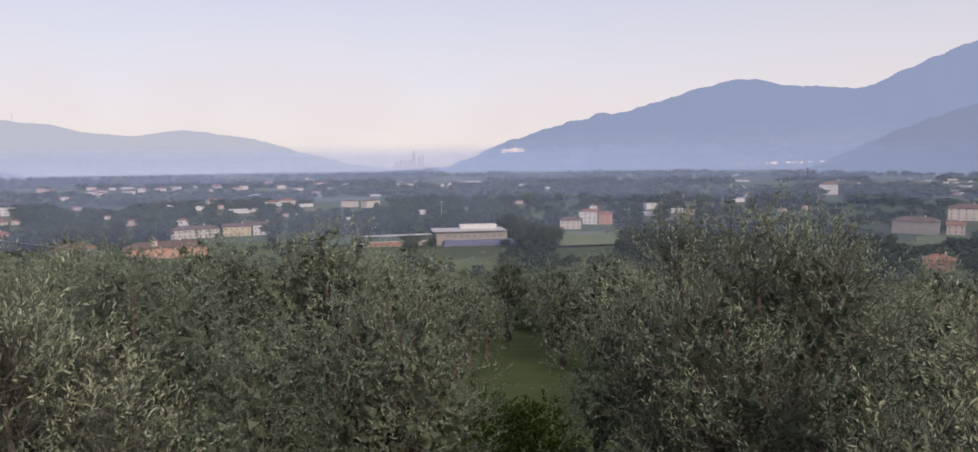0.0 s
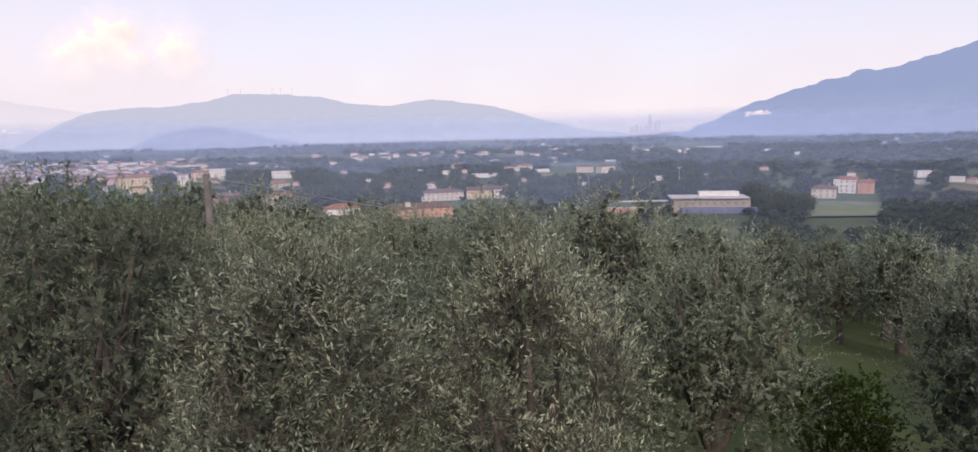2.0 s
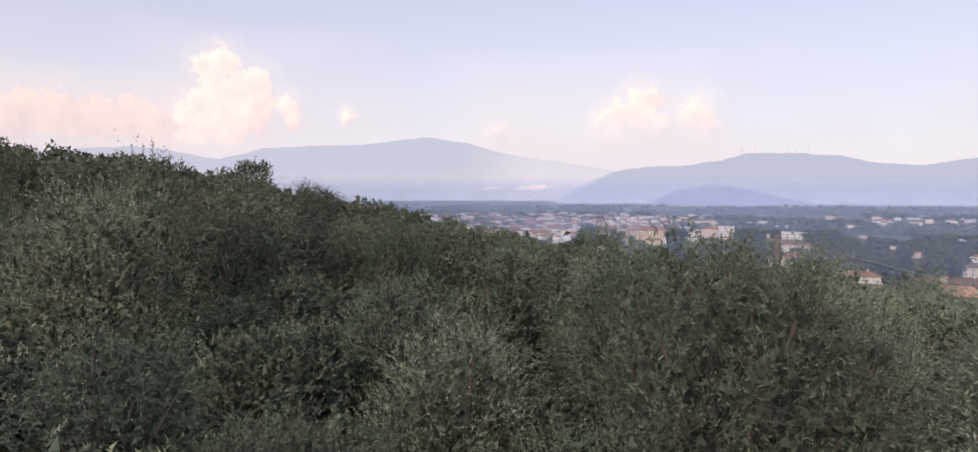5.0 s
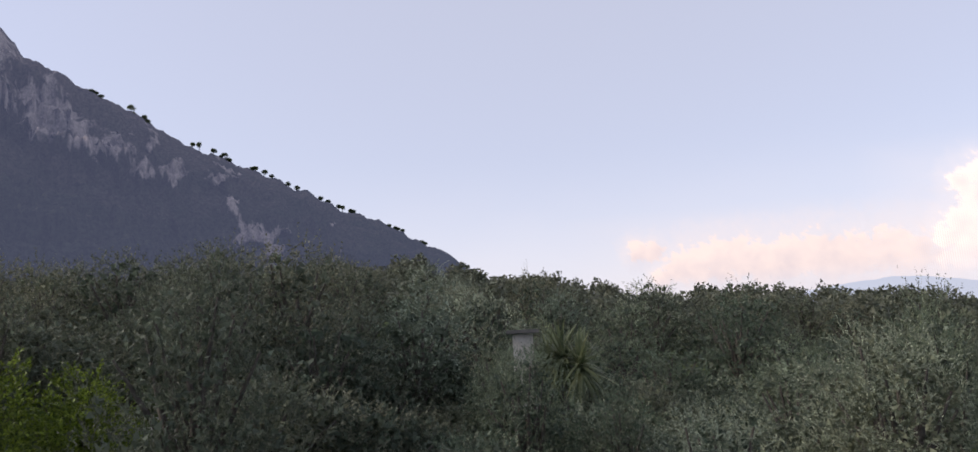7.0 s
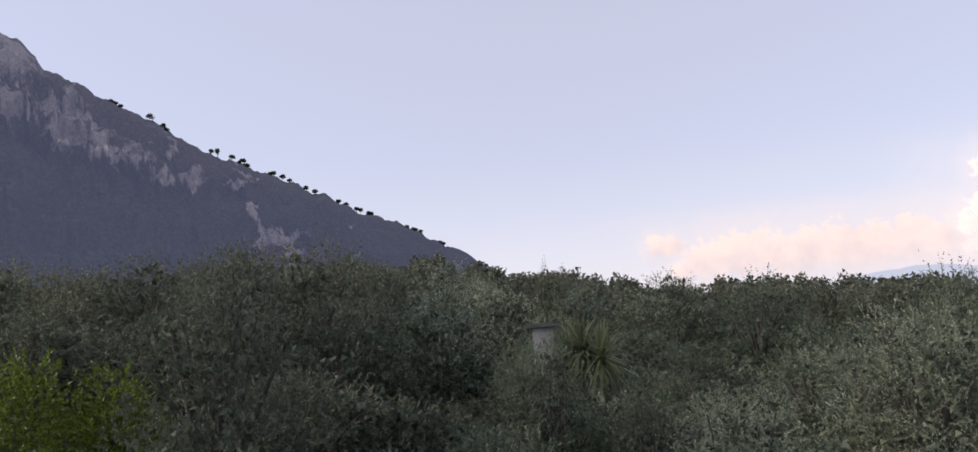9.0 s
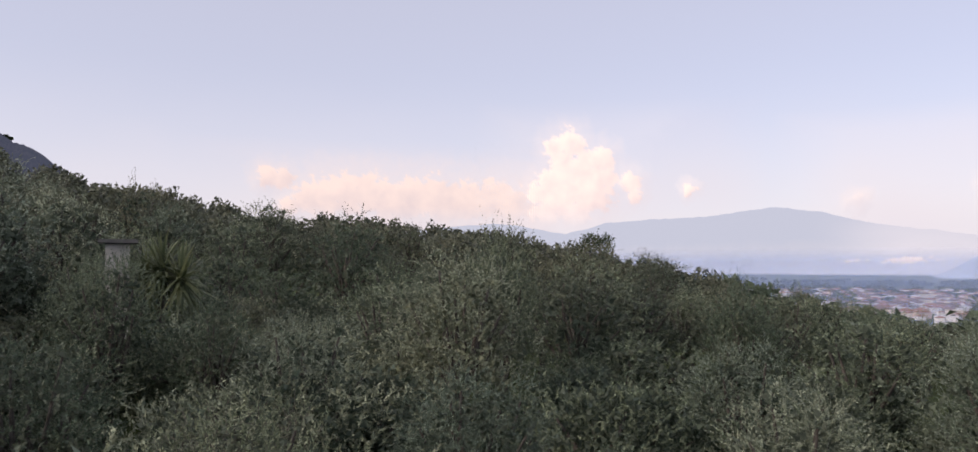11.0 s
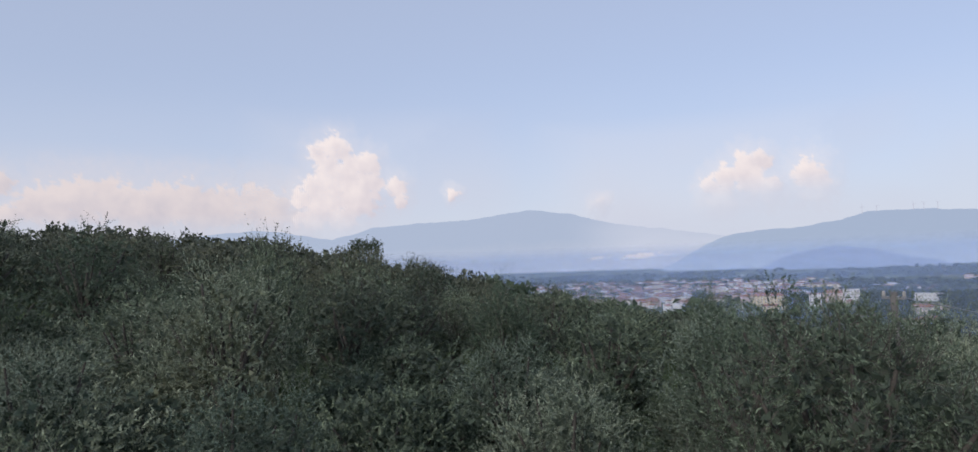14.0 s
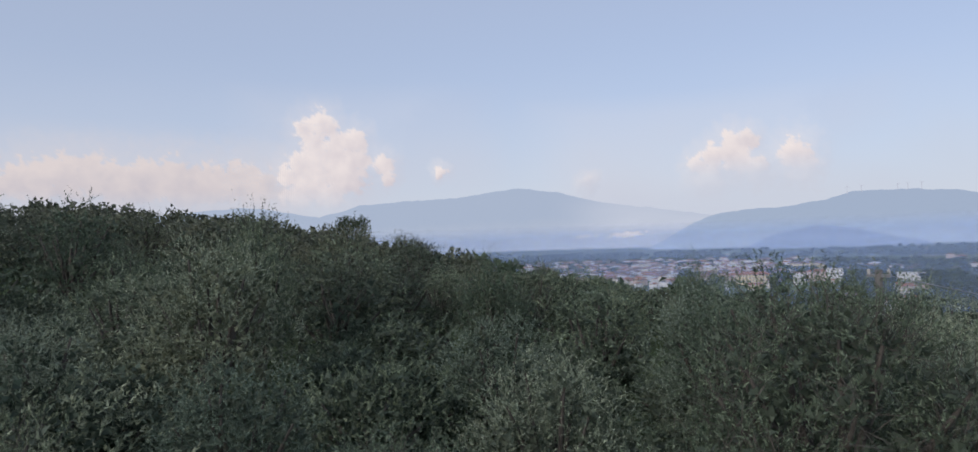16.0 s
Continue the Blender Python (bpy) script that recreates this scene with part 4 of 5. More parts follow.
def yucca(x, y, top):
    rs = np.random.RandomState(7)
    z = ground_z(x, y)
    root = tagged(new("yucca"), "tall yucca with spiky rosettes of long leaves", "yucca")
    root.location = (x, y, z)
    h = top - z
    verts, faces = [], []
    tube(verts, faces, (0, 0, -0.3), (0.05, 0, h - 1.2), 0.16, 0.12, 9)
    mesh_object("trunk", verts, faces, M_BARK, root, smooth=True)
    for k, (hx, hy, hz, n) in enumerate(((0, 0, h - 1.0, 170), (0.5, 0.7, h - 1.25, 120), (-0.5, -0.6, h - 1.3, 110))):
        way = unit(rs.normal(size=(n, 3)) + np.array([0, 0, 0.25]))
        base = np.array([hx, hy, hz]) + rs.normal(size=(n, 3)) * 0.06
        size = rs.uniform(1.05, 1.6, n)
        mid = base + way * size[:, None] * 0.6
        tip = base + way * size[:, None] + np.array([0, 0, -0.12])
        side = unit(np.cross(way, np.array([0, 0, 1.0]))) * 0.036
        heart = mesh_object("rosette", [(hx - 0.1, hy - 0.1, hz - 0.15), (hx + 0.1, hy - 0.1, hz - 0.15), (hx, hy + 0.12, hz - 0.15), (hx, hy, hz + 0.15)], [(0, 1, 2), (0, 3, 1), (1, 3, 2), (2, 3, 0)], M_YUCCA, root)
        for i in range(n):
            corners = [base[i] - side[i], base[i] + side[i], mid[i] + side[i], mid[i] - side[i], tip[i] + side[i] * 0.1, tip[i] - side[i] * 0.1]
            mesh_object("leaf", corners, [(0, 1, 2, 3), (3, 2, 4, 5)], M_YUCCA, heart)


def utility_pole(x, y, top, r=0.11, arm=True):
    z = ground_z(x, y)
    root = tagged(new("utility_pole"), "weathered grey concrete utility pole with crossarm", "pole")
    root.location = (x, y, z)
    verts, faces = [], []
    tube(verts, faces, (0, 0, -0.5), (0, 0, top - z), r * 1.3, r * 0.85, 10)
    faces.append(tuple(range(10, 20)))
    mesh_object("shaft", verts, faces, M_POLE, root, smooth=True)
    if arm:
        part("crossarm", boxes((-0.35, -0.04, top - z - 0.2, 0.35, 0.04, top - z - 0.12)), M_STEEL, root)
        for dx in (-0.3, 0.3):
            part("insulator", boxes((dx - 0.035, -0.035, top - z - 0.12, dx + 0.035, 0.035, top - z + 0.02), bevel=0.012), M_CONCRETE, root)


def cable(a, b, sag, label):
    verts, faces = [], []
    a, b = Vector(a), Vector(b)
    pts = [a.lerp(b, k / 16) - Vector((0, 0, sag * 4 * (k / 16) * (1 - k / 16))) for k in range(17)]
    for p, q in zip(pts, pts[1:]):
        tube(verts, faces, p, q, 0.014, 0.014, 4)
    tagged(mesh_object("overhead_cable", verts, faces, M_STEEL), label, "cable")


pillar(-26.2, -9.1, 6.85)
yucca(-25.6, -7.6, 6.9)
utility_pole(-15.4, 17.55, 5.05)
utility_pole(-3.6, 150, -12.4, 0.15)
cable((-15.4, 17.55, 4.95), (-3.6, 150, -12.5), 2.5, "thin overhead cable between two concrete poles")


def wire_fence(x0, y0, x1, y1, h=1.3):
    root = tagged(new("wire_fence"), "rusty wire mesh fence on thin posts", "fence")
    n = 8
    pts = [Vector((x0 + (x1 - x0) * k / n, y0 + (y1 - y0) * k / n, 0)) for k in range(n + 1)]
    for p in pts:
        z = ground_z(p.x, p.y)
        verts, faces = [], []
        tube(verts, faces, (p.x, p.y, z - 0.3), (p.x, p.y, z + h), 0.03, 0.03, 6)
        mesh_object("post", verts, faces, M_STEEL, root)
    verts, faces = [], []
    steps = 60
    at = lambda u, v: Vector((x0 + (x1 - x0) * u, y0 + (y1 - y0) * u, ground_z(x0 + (x1 - x0) * u, y0 + (y1 - y0) * u) + 0.05 + v * (h - 0.1)))
    for i in range(steps + 1):
        tube(verts, faces, at(i / steps, 0), at(i / steps, 1), 0.004, 0.004, 3)
    for v in (0, 0.2, 0.4, 0.6, 0.8, 1):
        for k in range(n):
            tube(verts, faces, at(k / n, v), at((k + 1) / n, v), 0.004, 0.004, 3)
    mesh_object("mesh", verts, faces, M_STEEL, root, "square wire mesh")


wire_fence(-17.4, -12.7, -14.6, -15.6)


# ---- buildings of the valley ----
def house(x, y, turn, w, d, h, wall, roof, label, kind="hip", cols=4, floors=2, rise=None, chimney=True, z=None, category="house", name="house", sills=False):
    """A rendered house: walls, roof with overhang, windows on all sides."""
    root = tagged(new(name), label, category)
    root.matrix_basis = pose(x, y, ground_z(x, y) if z is None else z, 0, 0, turn)
    part("wall", boxes((-w / 2, -d / 2, -2, w / 2, d / 2, h)), M_WALLS[wall], root)
    o, rise = 0.5, rise if rise is not None else min(w, d) * 0.22
    if kind == "flat":
        part("roof", boxes((-w / 2 - 0.2, -d / 2 - 0.2, h, w / 2 + 0.2, d / 2 + 0.2, h + 0.35)), roof, root)
    else:
        k = 0.0 if kind == "gable" else min(d / 2, w / 2 - 0.5)
        a, b = w / 2 + o, d / 2 + o
        vs = [(-a, -b, h), (a, -b, h), (a, b, h), (-a, b, h), (-a + k, 0, h + rise), (a - k, 0, h + rise), (-a, -b, h - 0.2), (a, -b, h - 0.2), (a, b, h - 0.2), (-a, b, h - 0.2)]
        fs = [(0, 1, 5, 4), (2, 3, 4, 5), (1, 2, 5), (3, 0, 4), (6, 7, 1, 0), (7, 8, 2, 1), (8, 9, 3, 2), (9, 6, 0, 3), (9, 8, 7, 6)]
        r = mesh_object("roof", vs, fs, roof, root)
        if chimney:
            part("chimney", boxes((w * 0.18, -0.4, h, w * 0.18 + 0.7, 0.3, h + rise + 0.9), (w * 0.18 - 0.1, -0.5, h + rise + 0.9, w * 0.18 + 0.8, 0.4, h + rise + 1.05)), M_WALLS["cream_render"], r)
    fh = h / floors
    for f in range(floors):
        for c in range(cols):
            cx = -w / 2 + w * (c + 0.5) / cols
            for s in (-1, 1) if sills else (-1,):
                y0 = s * d / 2
                win = part("window", boxes((cx - 0.5, y0 - 0.04, f * fh + 1.0, cx + 0.5, y0 + 0.04, f * fh + 2.3)), M_GLASS, root)
                if not sills:
                    continue
                part("sill", boxes((cx - 0.62, y0 - 0.12, f * fh + 0.9, cx + 0.62, y0 + 0.12, f * fh + 0.995)), M_CONCRETE, win)
    return root


def face(x, y, extra=0.0):
    """The turn that shows a building's long front to the hillside."""
    return math.degrees(math.atan2(y, x + 1.2)) - 90 + extra


rows = [
    (-205, 488, 30, 11, 6.0, "cream_render", M_TILE_OLD, "long cream two-storey farmhouse with brown tiled roof", "hip", 9, 2, 4),
    (-181, 500, 18, 10, 6.5, "yellow_render", M_TILE_OLD, "yellow two-storey house with brown tiled roof", "gable", 5, 2, 0),
    (-165, 506, 13, 10, 7.0, "white_render", M_TILE_OLD, "white two-storey house with brown tiled roof", "gable", 4, 2, 0),
    (-180, 390, 40, 13, 5.6, "orange_render", M_TILE_OLD, "orange villa with broad dark tiled roof and chimney tower", "hip", 8, 2, 8),
    (-234, 398, 21, 12, 4.0, "white_render", M_TILE, "low white house with orange tiled roof", "hip", 4, 1, 10),
    (49, 530, 15, 10, 6.3, "cream_render", M_TILE_OLD, "cream farmhouse with brown tiled roof", "hip", 4, 2, 0),
    (68, 568, 11, 9, 9.5, "white_render", M_TILE, "tall white house with red tiled roof", "gable", 3, 3, -10),
    (79, 566, 9, 9, 7.5, "orange_render", M_TILE, "orange house wing with red tiled roof", "gable", 2, 2, -10),
    (-309, 445, 10, 9, 7.2, "yellow_render", M_TILE, "yellow house with tiled roof and white gable", "gable", 3, 2, 25),
    (-322, 442, 12, 9, 5.2, "white_render", M_TILE, "white house with tiled roof beside a yellow one", "gable", 3, 2, 5),
    (-350, 434, 20, 10, 7.0, "brick_red_wall", M_TILE_OLD, "brick-red terrace with tiled roof", "gable", 6, 2, 5),
    (-565, 573, 33, 13, 10.5, "yellow_render", M_TILE, "yellow four-storey apartment block with tiled roof", "hip", 10, 4, 12),
    (-526, 594, 11, 12, 12.0, "white_render", M_TILE, "white five-storey apartment block with balconies", "flat", 4, 5, 0),
    (-555, 655, 22, 12, 10.0, "pink_render", M_TILE, "pink three-storey apartment block with tiled roof", "hip", 6, 3, 0),
    (-540, 662, 16, 12, 13.0, "white_render", M_METAL, "white four-storey apartment block with flat roof", "flat", 5, 4, 0),
    (-486, 709, 30, 12, 8.0, "white_render", M_METAL, "white two-storey block with flat roof", "flat", 8, 2, 6),
    (-722, 830, 48, 12, 10.0, "yellow_render", M_TILE_OLD, "long yellow three-storey block in the town", "hip", 12, 3, 0),
    (266, 479, 26, 12, 8.0, "stone_wall", M_TILE_OLD, "brown stone farmhouse with tiled roof", "hip", 6, 2, -6),
    (286, 470, 10, 9, 6.0, "pink_render", M_TILE, "small pinkish house with tiled roof", "gable", 3, 2, 0),
    (355, 571, 24, 14, 9.5, "cream_render", M_TILE_OLD, "tall cream farmhouse with brown hipped roof", "hip", 5, 3, 0),
    (424, 969, 22, 12, 13.0, "white_render", M_TILE, "bright white three-storey house with tiled roof", "hip", 4, 3, 0),
    (192, 327, 12, 10, 4.5, "brick_red_wall", M_TILE, "low house with orange-red tiled roof among trees", "hip", 3, 1, 0),
    (-390, 560, 14, 10, 6.0, "cream_render", M_TILE, "cream house with tiled roof below the town", "hip", 4, 2, 20),
]
for x, y, w, d, h, wall, roof, label, kind, cols, floors, extra in rows:
    house(x, y, face(x, y, extra), w, d, h, wall, roof, label, kind, cols, floors, sills=math.hypot(x, y) < 600, name="apartment_block" if "block" in label else "house", category="building" if "block" in label else "house")
tower = tagged(new("chimney_tower"), "cream rendered tower rising through the villa roof", "tower")
tower.matrix_basis = pose(-183, 384, ground_z(-183, 384), 0, 0, face(-183, 384))
part("shaft", boxes((-1.6, -1.2, -1, 1.6, 1.2, 9.4)), M_WALLS["cream_render"], tower)
part("cap", boxes((-2.2, -1.8, 9.4, 2.2, 1.8, 9.8)), M_TILE_OLD, tower)


def sports_hall():
    root = tagged(new("sports_hall"), "long stone-coloured hall with blue lower wall and pale roof", "building")
    root.matrix_basis = pose(-19, 440, -44, 0, 0, face(-19, 440, 8))
    part("wall", boxes((-21, -7, -1, 21, 9, 8.2)), M_WALLS["stone_wall"], root)
    part("roof", boxes((-23, -9, 8.2, 20, 10, 8.9)), M_METAL, root, "pale metal roof")
    part("lower_wing", boxes((-17, -12, -1, 24, -7.05, 3.2)), M_WALLS["blue_paint"], root, "blue painted lower wing")
    part("rooftop_box", boxes((-6, 0, 8.9, 16, 8, 11.2)), M_WALLS["white_render"], root)
    for k in range(9):
        part("window", boxes((-15 + k * 3.9, -7.1, 4.6, -13.4 + k * 3.9, -6.98, 6.2)), M_GLASS, root)
    pitch = mesh_object("pitch", [(-112, 430, -43.4), (-58, 442, -43.4), (-66, 486, -43.4), (-120, 474, -43.4)], [(0, 1, 2, 3)], M_TURF)
    tagged(pitch, "green sports pitch on the valley floor", "pitch", kind="structure")
    stand = tagged(new("grandstand"), "low pale grandstand with red board along the pitch", "grandstand")
    stand.matrix_basis = pose(-62, 432, -44, 0, 0, face(-62, 432, 8))
    part("steps", boxes(*[(-20, -3 + k, -1, 20, -2 + k, 0.6 + 0.5 * k) for k in range(5)]), M_CONCRETE, stand)
    part("board", boxes((-18, -3.3, 0.4, 4, -3.1, 2.6)), M_WALLS["brick_red_wall"], stand, "red advertising board")
    part("canopy", boxes((-21, -3, 6.0, 21, 4, 6.3)), M_METAL, stand)
    for k in range(5):
        part("column", boxes((-19 + k * 9.4, 2.6, 0, -18.7 + k * 9.4, 2.9, 6)), M_STEEL, stand)


sports_hall()


def floodlight(x, y, h):
    root = tagged(new("floodlight_mast"), "tall thin grey floodlight mast beside the sports ground", "mast")
    root.matrix_basis = pose(x, y, -44, 0, 0, face(x, y))
    verts, faces = [], []
    tube(verts, faces, (0, 0, -0.5), (0, 0, h), 0.35, 0.2, 8)
    mesh_object("pole", verts, faces, M_STEEL, root)
    part("lamp_bar", boxes((-1.6, -0.15, h - 0.2, 1.6, 0.15, h)), M_STEEL, root)
    for k in range(4):
        part("lamp", boxes((-1.5 + k * 0.85, -0.4, h, -0.95 + k * 0.85, 0.15, h + 0.6), bevel=0.05), M_METAL, root)


for x, y, h in ((-44.8, 545, 19), (-26.7, 552, 14), (-112.5, 518, 18), (-105.4, 520, 15)):
    floodlight(x, y, h)

for name, label, corners, m in (
        ("meadow", "bright green meadow on the valley floor", [(32, 415), (72, 425), (92, 490), (40, 500)], M_MEADOW),
        ("meadow", "pale green stadium field far across the plain", [(-245, 880), (-150, 905), (-165, 1010), (-265, 985)], M_TURF),
        ("meadow", "narrow sunlit field strip on the plain", [(80, 1180), (260, 1210), (270, 1290), (85, 1260)], M_MEADOW),
        ("road", "straight pale road crossing the plain", [(238, 734), (246, 733), (458, 1110), (446, 1112)], M_ASPHALT)):
    tagged(mesh_object(name, [(x, y, -42.9) for x, y in corners], [(0, 1, 2, 3)], m), label, "field" if name == "meadow" else "road", kind="structure")


def greenhouse_row(x, y, w, turn):
    root = tagged(new("greenhouse"), "long low pale greenhouse on the plain", "greenhouse")
    root.matrix_basis = pose(x, y, -44, 0, 0, turn)
    vs, fs = [], []
    for i in range(9):
        a = math.pi * i / 8
        vs += [(-w / 2, -5 * math.cos(a), 3.4 * math.sin(a)), (w / 2, -5 * math.cos(a), 3.4 * math.sin(a))]
    for i in range(8):
        fs.append((2 * i, 2 * i + 1, 2 * i + 3, 2 * i + 2))
    mesh_object("cover", vs, fs, M_METAL, root, smooth=True)
    part("end_wall", boxes((-w / 2 - 0.1, -4.6, 0, -w / 2, 4.6, 3)), M_METAL, root)


for x, y, w in ((110, 985, 60), (190, 1010, 70), (300, 1060, 80), (-20, 1120, 60), (150, 1420, 90), (330, 1380, 110), (-60, 1600, 120), (460, 1500, 120), (60, 1800, 160), (-720, 1430, 70), (-620, 1480, 90), (-560, 1700, 110), (-420, 1650, 80)):
    greenhouse_row(x, y, w * 0.6, face(x, y, random.Random(int(x)).uniform(-8, 8)))

# the town: a few kinds of house, copied
kinds = []
for k, (w, d, h, wall, roof, kind, cols, floors) in enumerate(((14, 11, 7, "white_render", M_TILE, "hip", 3, 2), (18, 12, 9.5, "cream_render", M_TILE_OLD, "gable", 4, 3), (12, 10, 6.5, "pink_render", M_TILE, "hip", 3, 2),
                                                               (22, 12, 10, "white_render", M_METAL, "flat", 4, 3), (16, 11, 7, "yellow_render", M_TILE, "gable", 3, 2), (26, 14, 6.0, "white_render", M_METAL, "flat", 5, 1))):
    words = {"white_render": "white", "cream_render": "cream", "pink_render": "pinkish", "yellow_render": "yellow"}[wall] + " town house with " + ("flat pale roof" if kind == "flat" else "tiled roof")
    p = polar(52 + 2 * k, 900)
    ob = house(p.x, p.y, face(p.x, p.y), w, d, h, wall, roof, words, kind, cols, floors, chimney=False)
    tagged(ob, group="houses of the valley town")
    kinds.append(ob)
r = random.Random(78)
for az, d, p, town, s, extra in SITES:
    copy_thing(r.choice(kinds if town else [kinds[0], kinds[0], kinds[2], kinds[3], kinds[5]]), pose(p.x, p.y, ground_z(p.x, p.y), 0, 0, face(p.x, p.y, extra)) @ Matrix.Scale(s, 4))



def roofs_of_town(count, seed):
    """Houses too many and too far to count: walls and hipped roofs joined, some whiter and some under old tiles."""
    r = random.Random(seed)
    verts, faces, mats = [], [], []
    for k in range(count):
        az = r.gauss(54, 5.5) if k % 5 else r.uniform(8, 50)
        d = r.uniform(800, 1550)
        p = polar(az, d)
        if any(math.hypot(p.x - a, p.y - b) < c + 4 for a, b, c in FREE):
            continue
        w, b, h = r.uniform(5, 9), r.uniform(4, 6), r.uniform(5, 8.5)
        m = pose(p.x, p.y, ground_z(p.x, p.y), 0, 0, face(p.x, p.y, r.uniform(-40, 40)))
        n = len(verts)
        o = 0.5
        corners = [(-w, -b), (w, -b), (w, b), (-w, b)]
        pts = [(x, y, -1) for x, y in corners] + [(x, y, h) for x, y in corners]
        pts += [(math.copysign(abs(x) + o, x), math.copysign(abs(y) + o, y), h - 0.1) for x, y in corners] + [(-w + b, 0, h + b * 0.42), (w - b, 0, h + b * 0.42)]
        verts += [m @ Vector(q) for q in pts]
        wall, roof = r.choice((0, 1, 1, 2)), r.choice((3, 3, 3, 4, 4, 4, 4, 5))
        for f in ((0, 1, 5, 4), (1, 2, 6, 5), (2, 3, 7, 6), (3, 0, 4, 7)):
            faces.append([n + q for q in f])
            mats.append(wall)
        for f in ((8, 9, 13, 12), (10, 11, 12, 13), (9, 10, 13), (11, 8, 12)):
            faces.append([n + q for q in f])
            mats.append(roof)
    ob = mesh_object("town_houses", verts, faces, M_WALLS["white_render"])
    for m in (M_WALLS["cream_render"], M_WALLS["pink_render"], M_TILE, M_TILE_OLD, M_METAL):
        ob.data.materials.append(m)
    ob.data.polygons.foreach_set("material_index", mats)
    tagged(ob, "crowded pale houses with red tiled roofs in the far town", "houses", kind="stuff")


roofs_of_town(430, 79)


# ---- far settlements, works and turbines ----
def village(name, label, az, el, spread_az, spread_el, d, count, size, seed):
    rr = random.Random(seed)
    bm = bmesh.new()
    for _ in range(count):
        u, v = rr.gauss(0, 0.45), rr.gauss(0, 0.4)
        c = polar(az + u * spread_az, d - v * 60, 6 + d * math.tan(radians(el + v * spread_el - 0.2 * u * spread_el)))
        s = size * rr.uniform(0.6, 1.3)
        m = Matrix.Translation(c) @ Matrix.Rotation(rr.uniform(0, 3), 4, "Z") @ Matrix.Diagonal((s, s * 0.8, s * 0.7, 1))
        bmesh.ops.create_cube(bm, size=1, matrix=m)
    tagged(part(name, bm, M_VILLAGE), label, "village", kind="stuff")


# the houses give off M_VILLAGE's warm glow in place of sunlight
village("hill_village", "white hill village, evening sun painted in as glow", 53.3, 0.35, 1.5, 0.2, 4340, 90, 12, 1)
village("hill_hamlet", "few white houses on the far slope", 56.8, 0.32, 0.6, 0.1, 4340, 14, 12, 2)
village("slope_village", "pale village on the flank of the range", -0.9, 0.68, 0.9, 0.15, 3400, 26, 9, 3)
village("foot_hamlet", "scattered white houses at the mountain's foot", -22, -0.45, 5, 0.12, 2800, 24, 7, 4)


def cement_works():
    root = tagged(new("cement_works"), "distant pale cement works with tall preheater tower and silos", "factory")
    p = polar(6.9, 3900)
    root.matrix_basis = pose(p.x, p.y, -44, 0, 0, face(p.x, p.y))
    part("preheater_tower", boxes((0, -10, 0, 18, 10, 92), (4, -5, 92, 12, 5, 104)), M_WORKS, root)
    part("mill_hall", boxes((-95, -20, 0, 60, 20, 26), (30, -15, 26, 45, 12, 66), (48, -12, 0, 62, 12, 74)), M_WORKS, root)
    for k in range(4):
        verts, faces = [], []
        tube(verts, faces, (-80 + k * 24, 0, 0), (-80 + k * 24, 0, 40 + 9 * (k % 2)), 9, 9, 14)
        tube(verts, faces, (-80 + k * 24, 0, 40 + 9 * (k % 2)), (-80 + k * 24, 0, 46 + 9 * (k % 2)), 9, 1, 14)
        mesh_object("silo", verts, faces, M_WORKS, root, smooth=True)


cement_works()


def wind_turbine(az, seed):
    rr = random.Random(seed)
    z0 = 6 + 4080 * math.tan(radians(2.75))
    p = polar(az, 4080)
    root = tagged(new("wind_turbine"), "white three-bladed wind turbine on the hilltop", "wind turbine", "turbines on the ridge")
    root.matrix_basis = pose(p.x, p.y, z0, 0, 0, face(p.x, p.y, 20))
    verts, faces = [], []
    tube(verts, faces, (0, 0, -10), (0, 0, 32), 1.4, 0.8, 8)
    mesh_object("mast", verts, faces, M_WORKS, root)
    part("nacelle", boxes((-1.2, -3, 31, 1.2, 3, 33.4), bevel=0.3), M_WORKS, root)
    a0 = rr.uniform(0, 2)
    for k in range(3):
        a = a0 + k * 2.094
        verts, faces = [], []
        tube(verts, faces, (0, -3.5, 32.2), (math.cos(a) * 15, -3.5, 32.2 + math.sin(a) * 15), 0.8, 0.25, 5)
        mesh_object("blade", verts, faces, M_WORKS, root)


for k, az in enumerate((38.1, 37.2, 35.0, 34.4, 33.6)):
    wind_turbine(az, k)


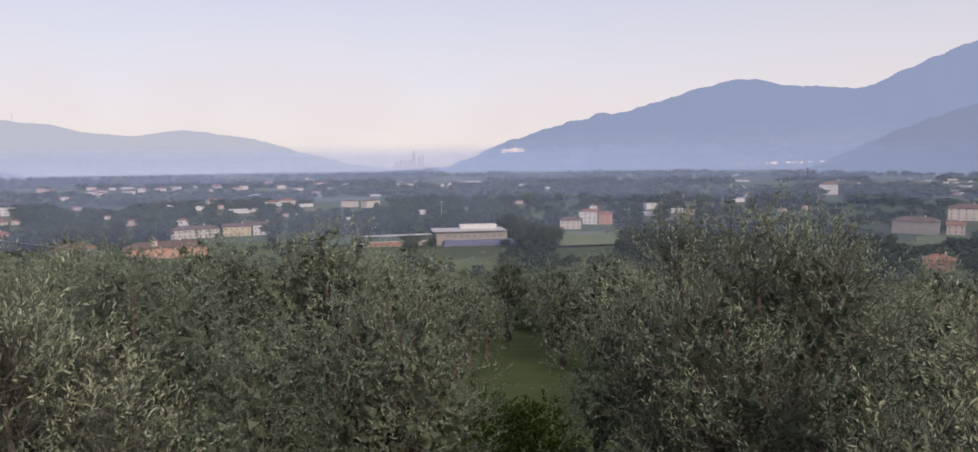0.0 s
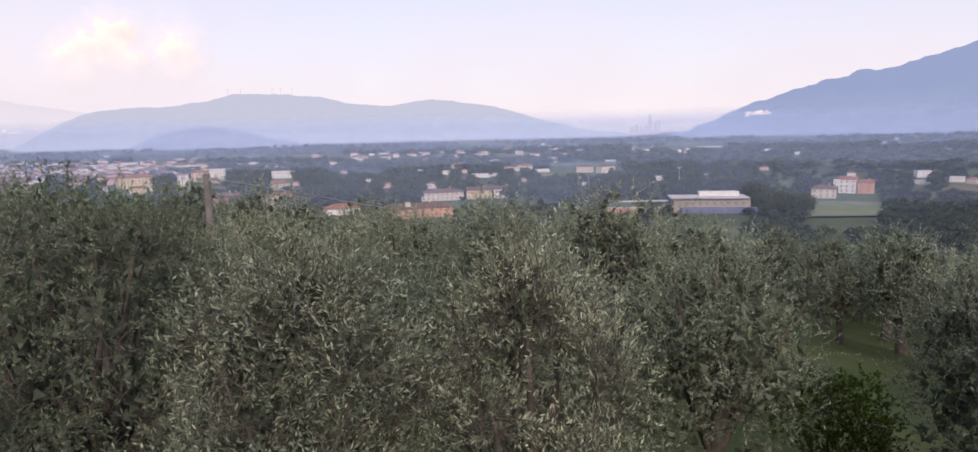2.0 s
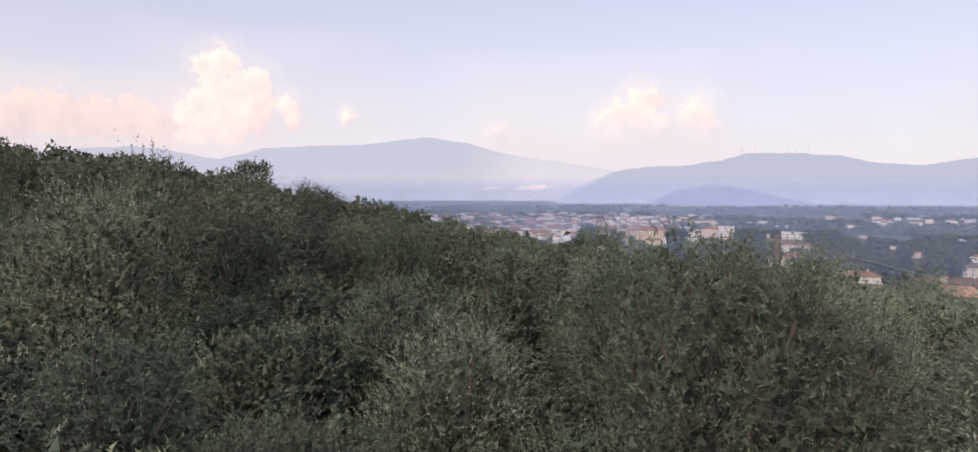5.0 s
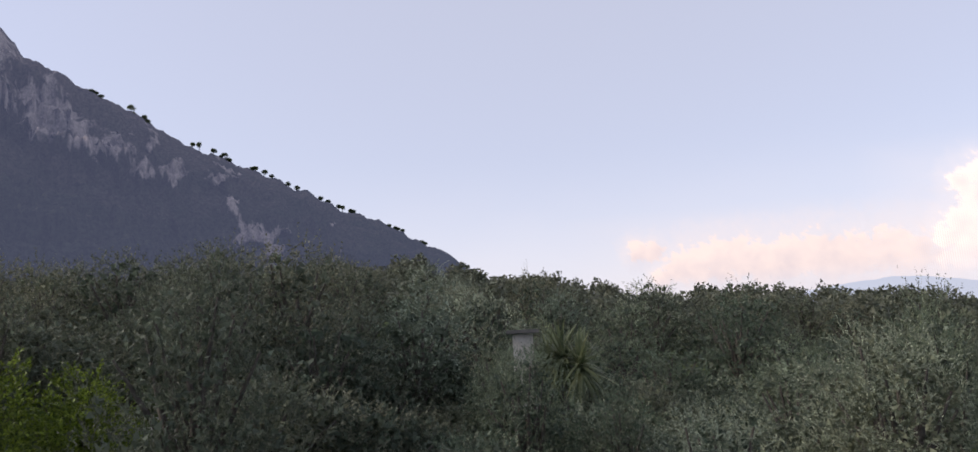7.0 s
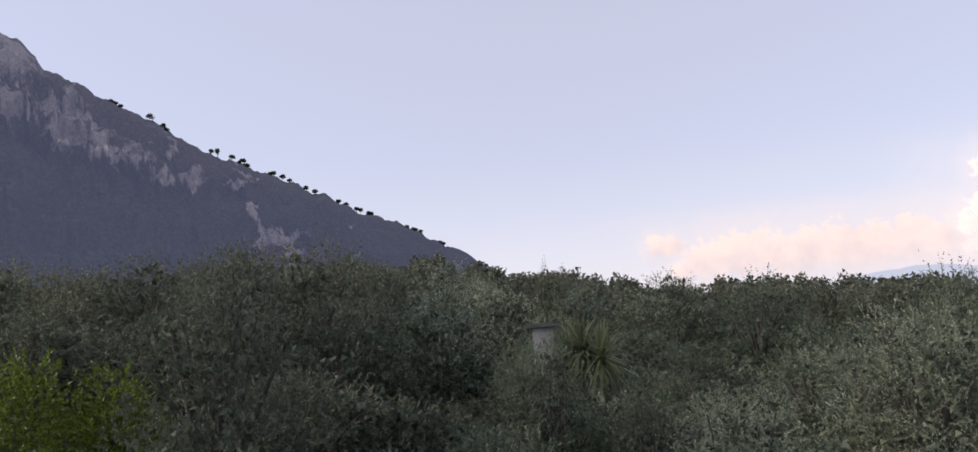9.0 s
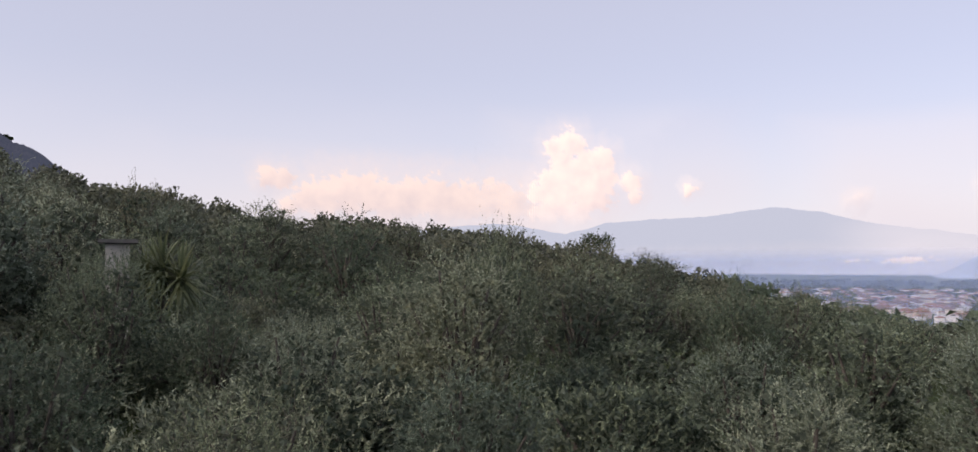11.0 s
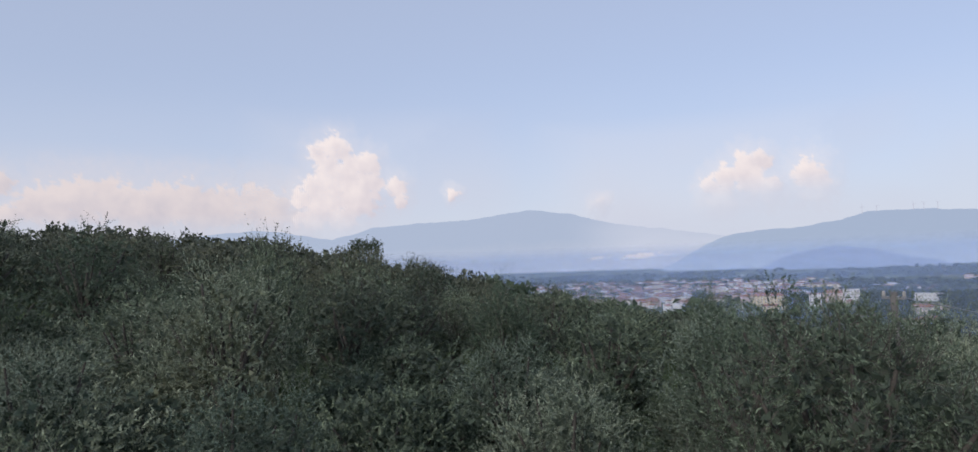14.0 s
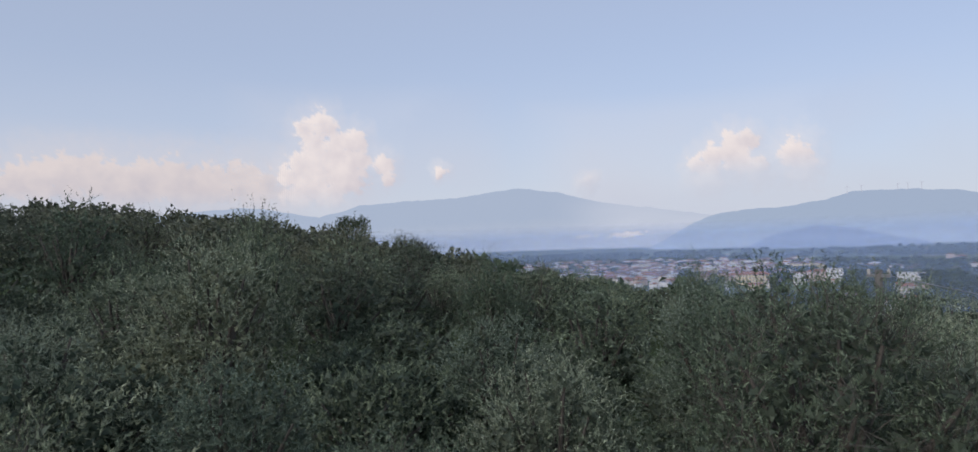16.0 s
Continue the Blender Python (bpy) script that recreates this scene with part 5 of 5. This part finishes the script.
def ridge_pine(az, el, size, seed):
    """An umbrella pine on the mountain's crest."""
    rs = np.random.RandomState(seed)
    root = tagged(new("umbrella_pine"), "dark umbrella pine silhouetted on the mountain ridge", "tree", "pines on the ridge")
    root.location = polar(az, 848, 6 + 848 * math.tan(radians(el)) - size * 1.2)
    verts, faces = [], []
    tube(verts, faces, (0, 0, -6), (0.3, 0, size * 0.75), 0.45, 0.3, 6)
    for k in range(4):
        a = rs.uniform(0, 6.28)
        tube(verts, faces, (0.3, 0, size * 0.62), (math.cos(a) * size * 0.3, math.sin(a) * size * 0.3, size * 0.85), 0.25, 0.1, 4)
    mesh_object("trunk", verts, faces, M_BARK, root)
    lob = [(rs.uniform(-0.35, 0.35) * size, rs.uniform(-0.35, 0.35) * size, size * rs.uniform(0.82, 0.95), size * 0.2) for _ in range(6)]
    leaves, _, _ = shoot_leaves(lob, 90, 4, 1.6, 0.9, 1.0, rs)
    quads_object("crown", leaves, M_FARLEAF, root)


for k, (az, el) in enumerate(((137.3, 18.0), (132.7, 15.7), (131.7, 15.3), (130.9, 15.0), (128.7, 14.1), (128.1, 13.85), (126.3, 13.0), (125.7, 12.7), (124.6, 12.05), (121.6, 10.85), (119.5, 9.5), (119.2, 9.4), (114.9, 7.4), (114.6, 7.3), (136.5, 17.4), (123.5, 11.4))):
    ridge_pine(az, el, 5.0 if k % 3 else 6.5, 200 + k)
r = random.Random(31)
for k in range(26):
    az = r.uniform(112, 141)
    el = float(np.interp(az - 1.15, [a for a, e in NEAR_CREST], [e for a, e in NEAR_CREST]))
    ridge_pine(az, el + 0.12, r.uniform(2.4, 4.2), 230 + k)


def dark_pine(x, y, top):
    rs = np.random.RandomState(5)
    z = ground_z(x, y)
    root = tagged(new("stone_pine"), "dark spreading pine above the grove's skyline", "tree")
    root.location = (x, y, z)
    h = top - z
    verts, faces = [], []
    tube(verts, faces, (0, 0, -0.3), (0.2, 0, h * 0.8), 0.2, 0.12, 8)
    mesh_object("trunk", verts, faces, M_BARK, root)
    lob = [(rs.uniform(-1.5, 1.5), rs.uniform(-1.5, 1.5), h - 0.5 - rs.uniform(0, 1.2), 0.75) for _ in range(9)]
    leaves, _, _ = shoot_leaves(lob, 500, 8, 0.2, 0.07, 0.35, rs, 0.2)
    quads_object("crown", leaves, M_FARLEAF, root)


dark_pine(-72, 19, 9.0)
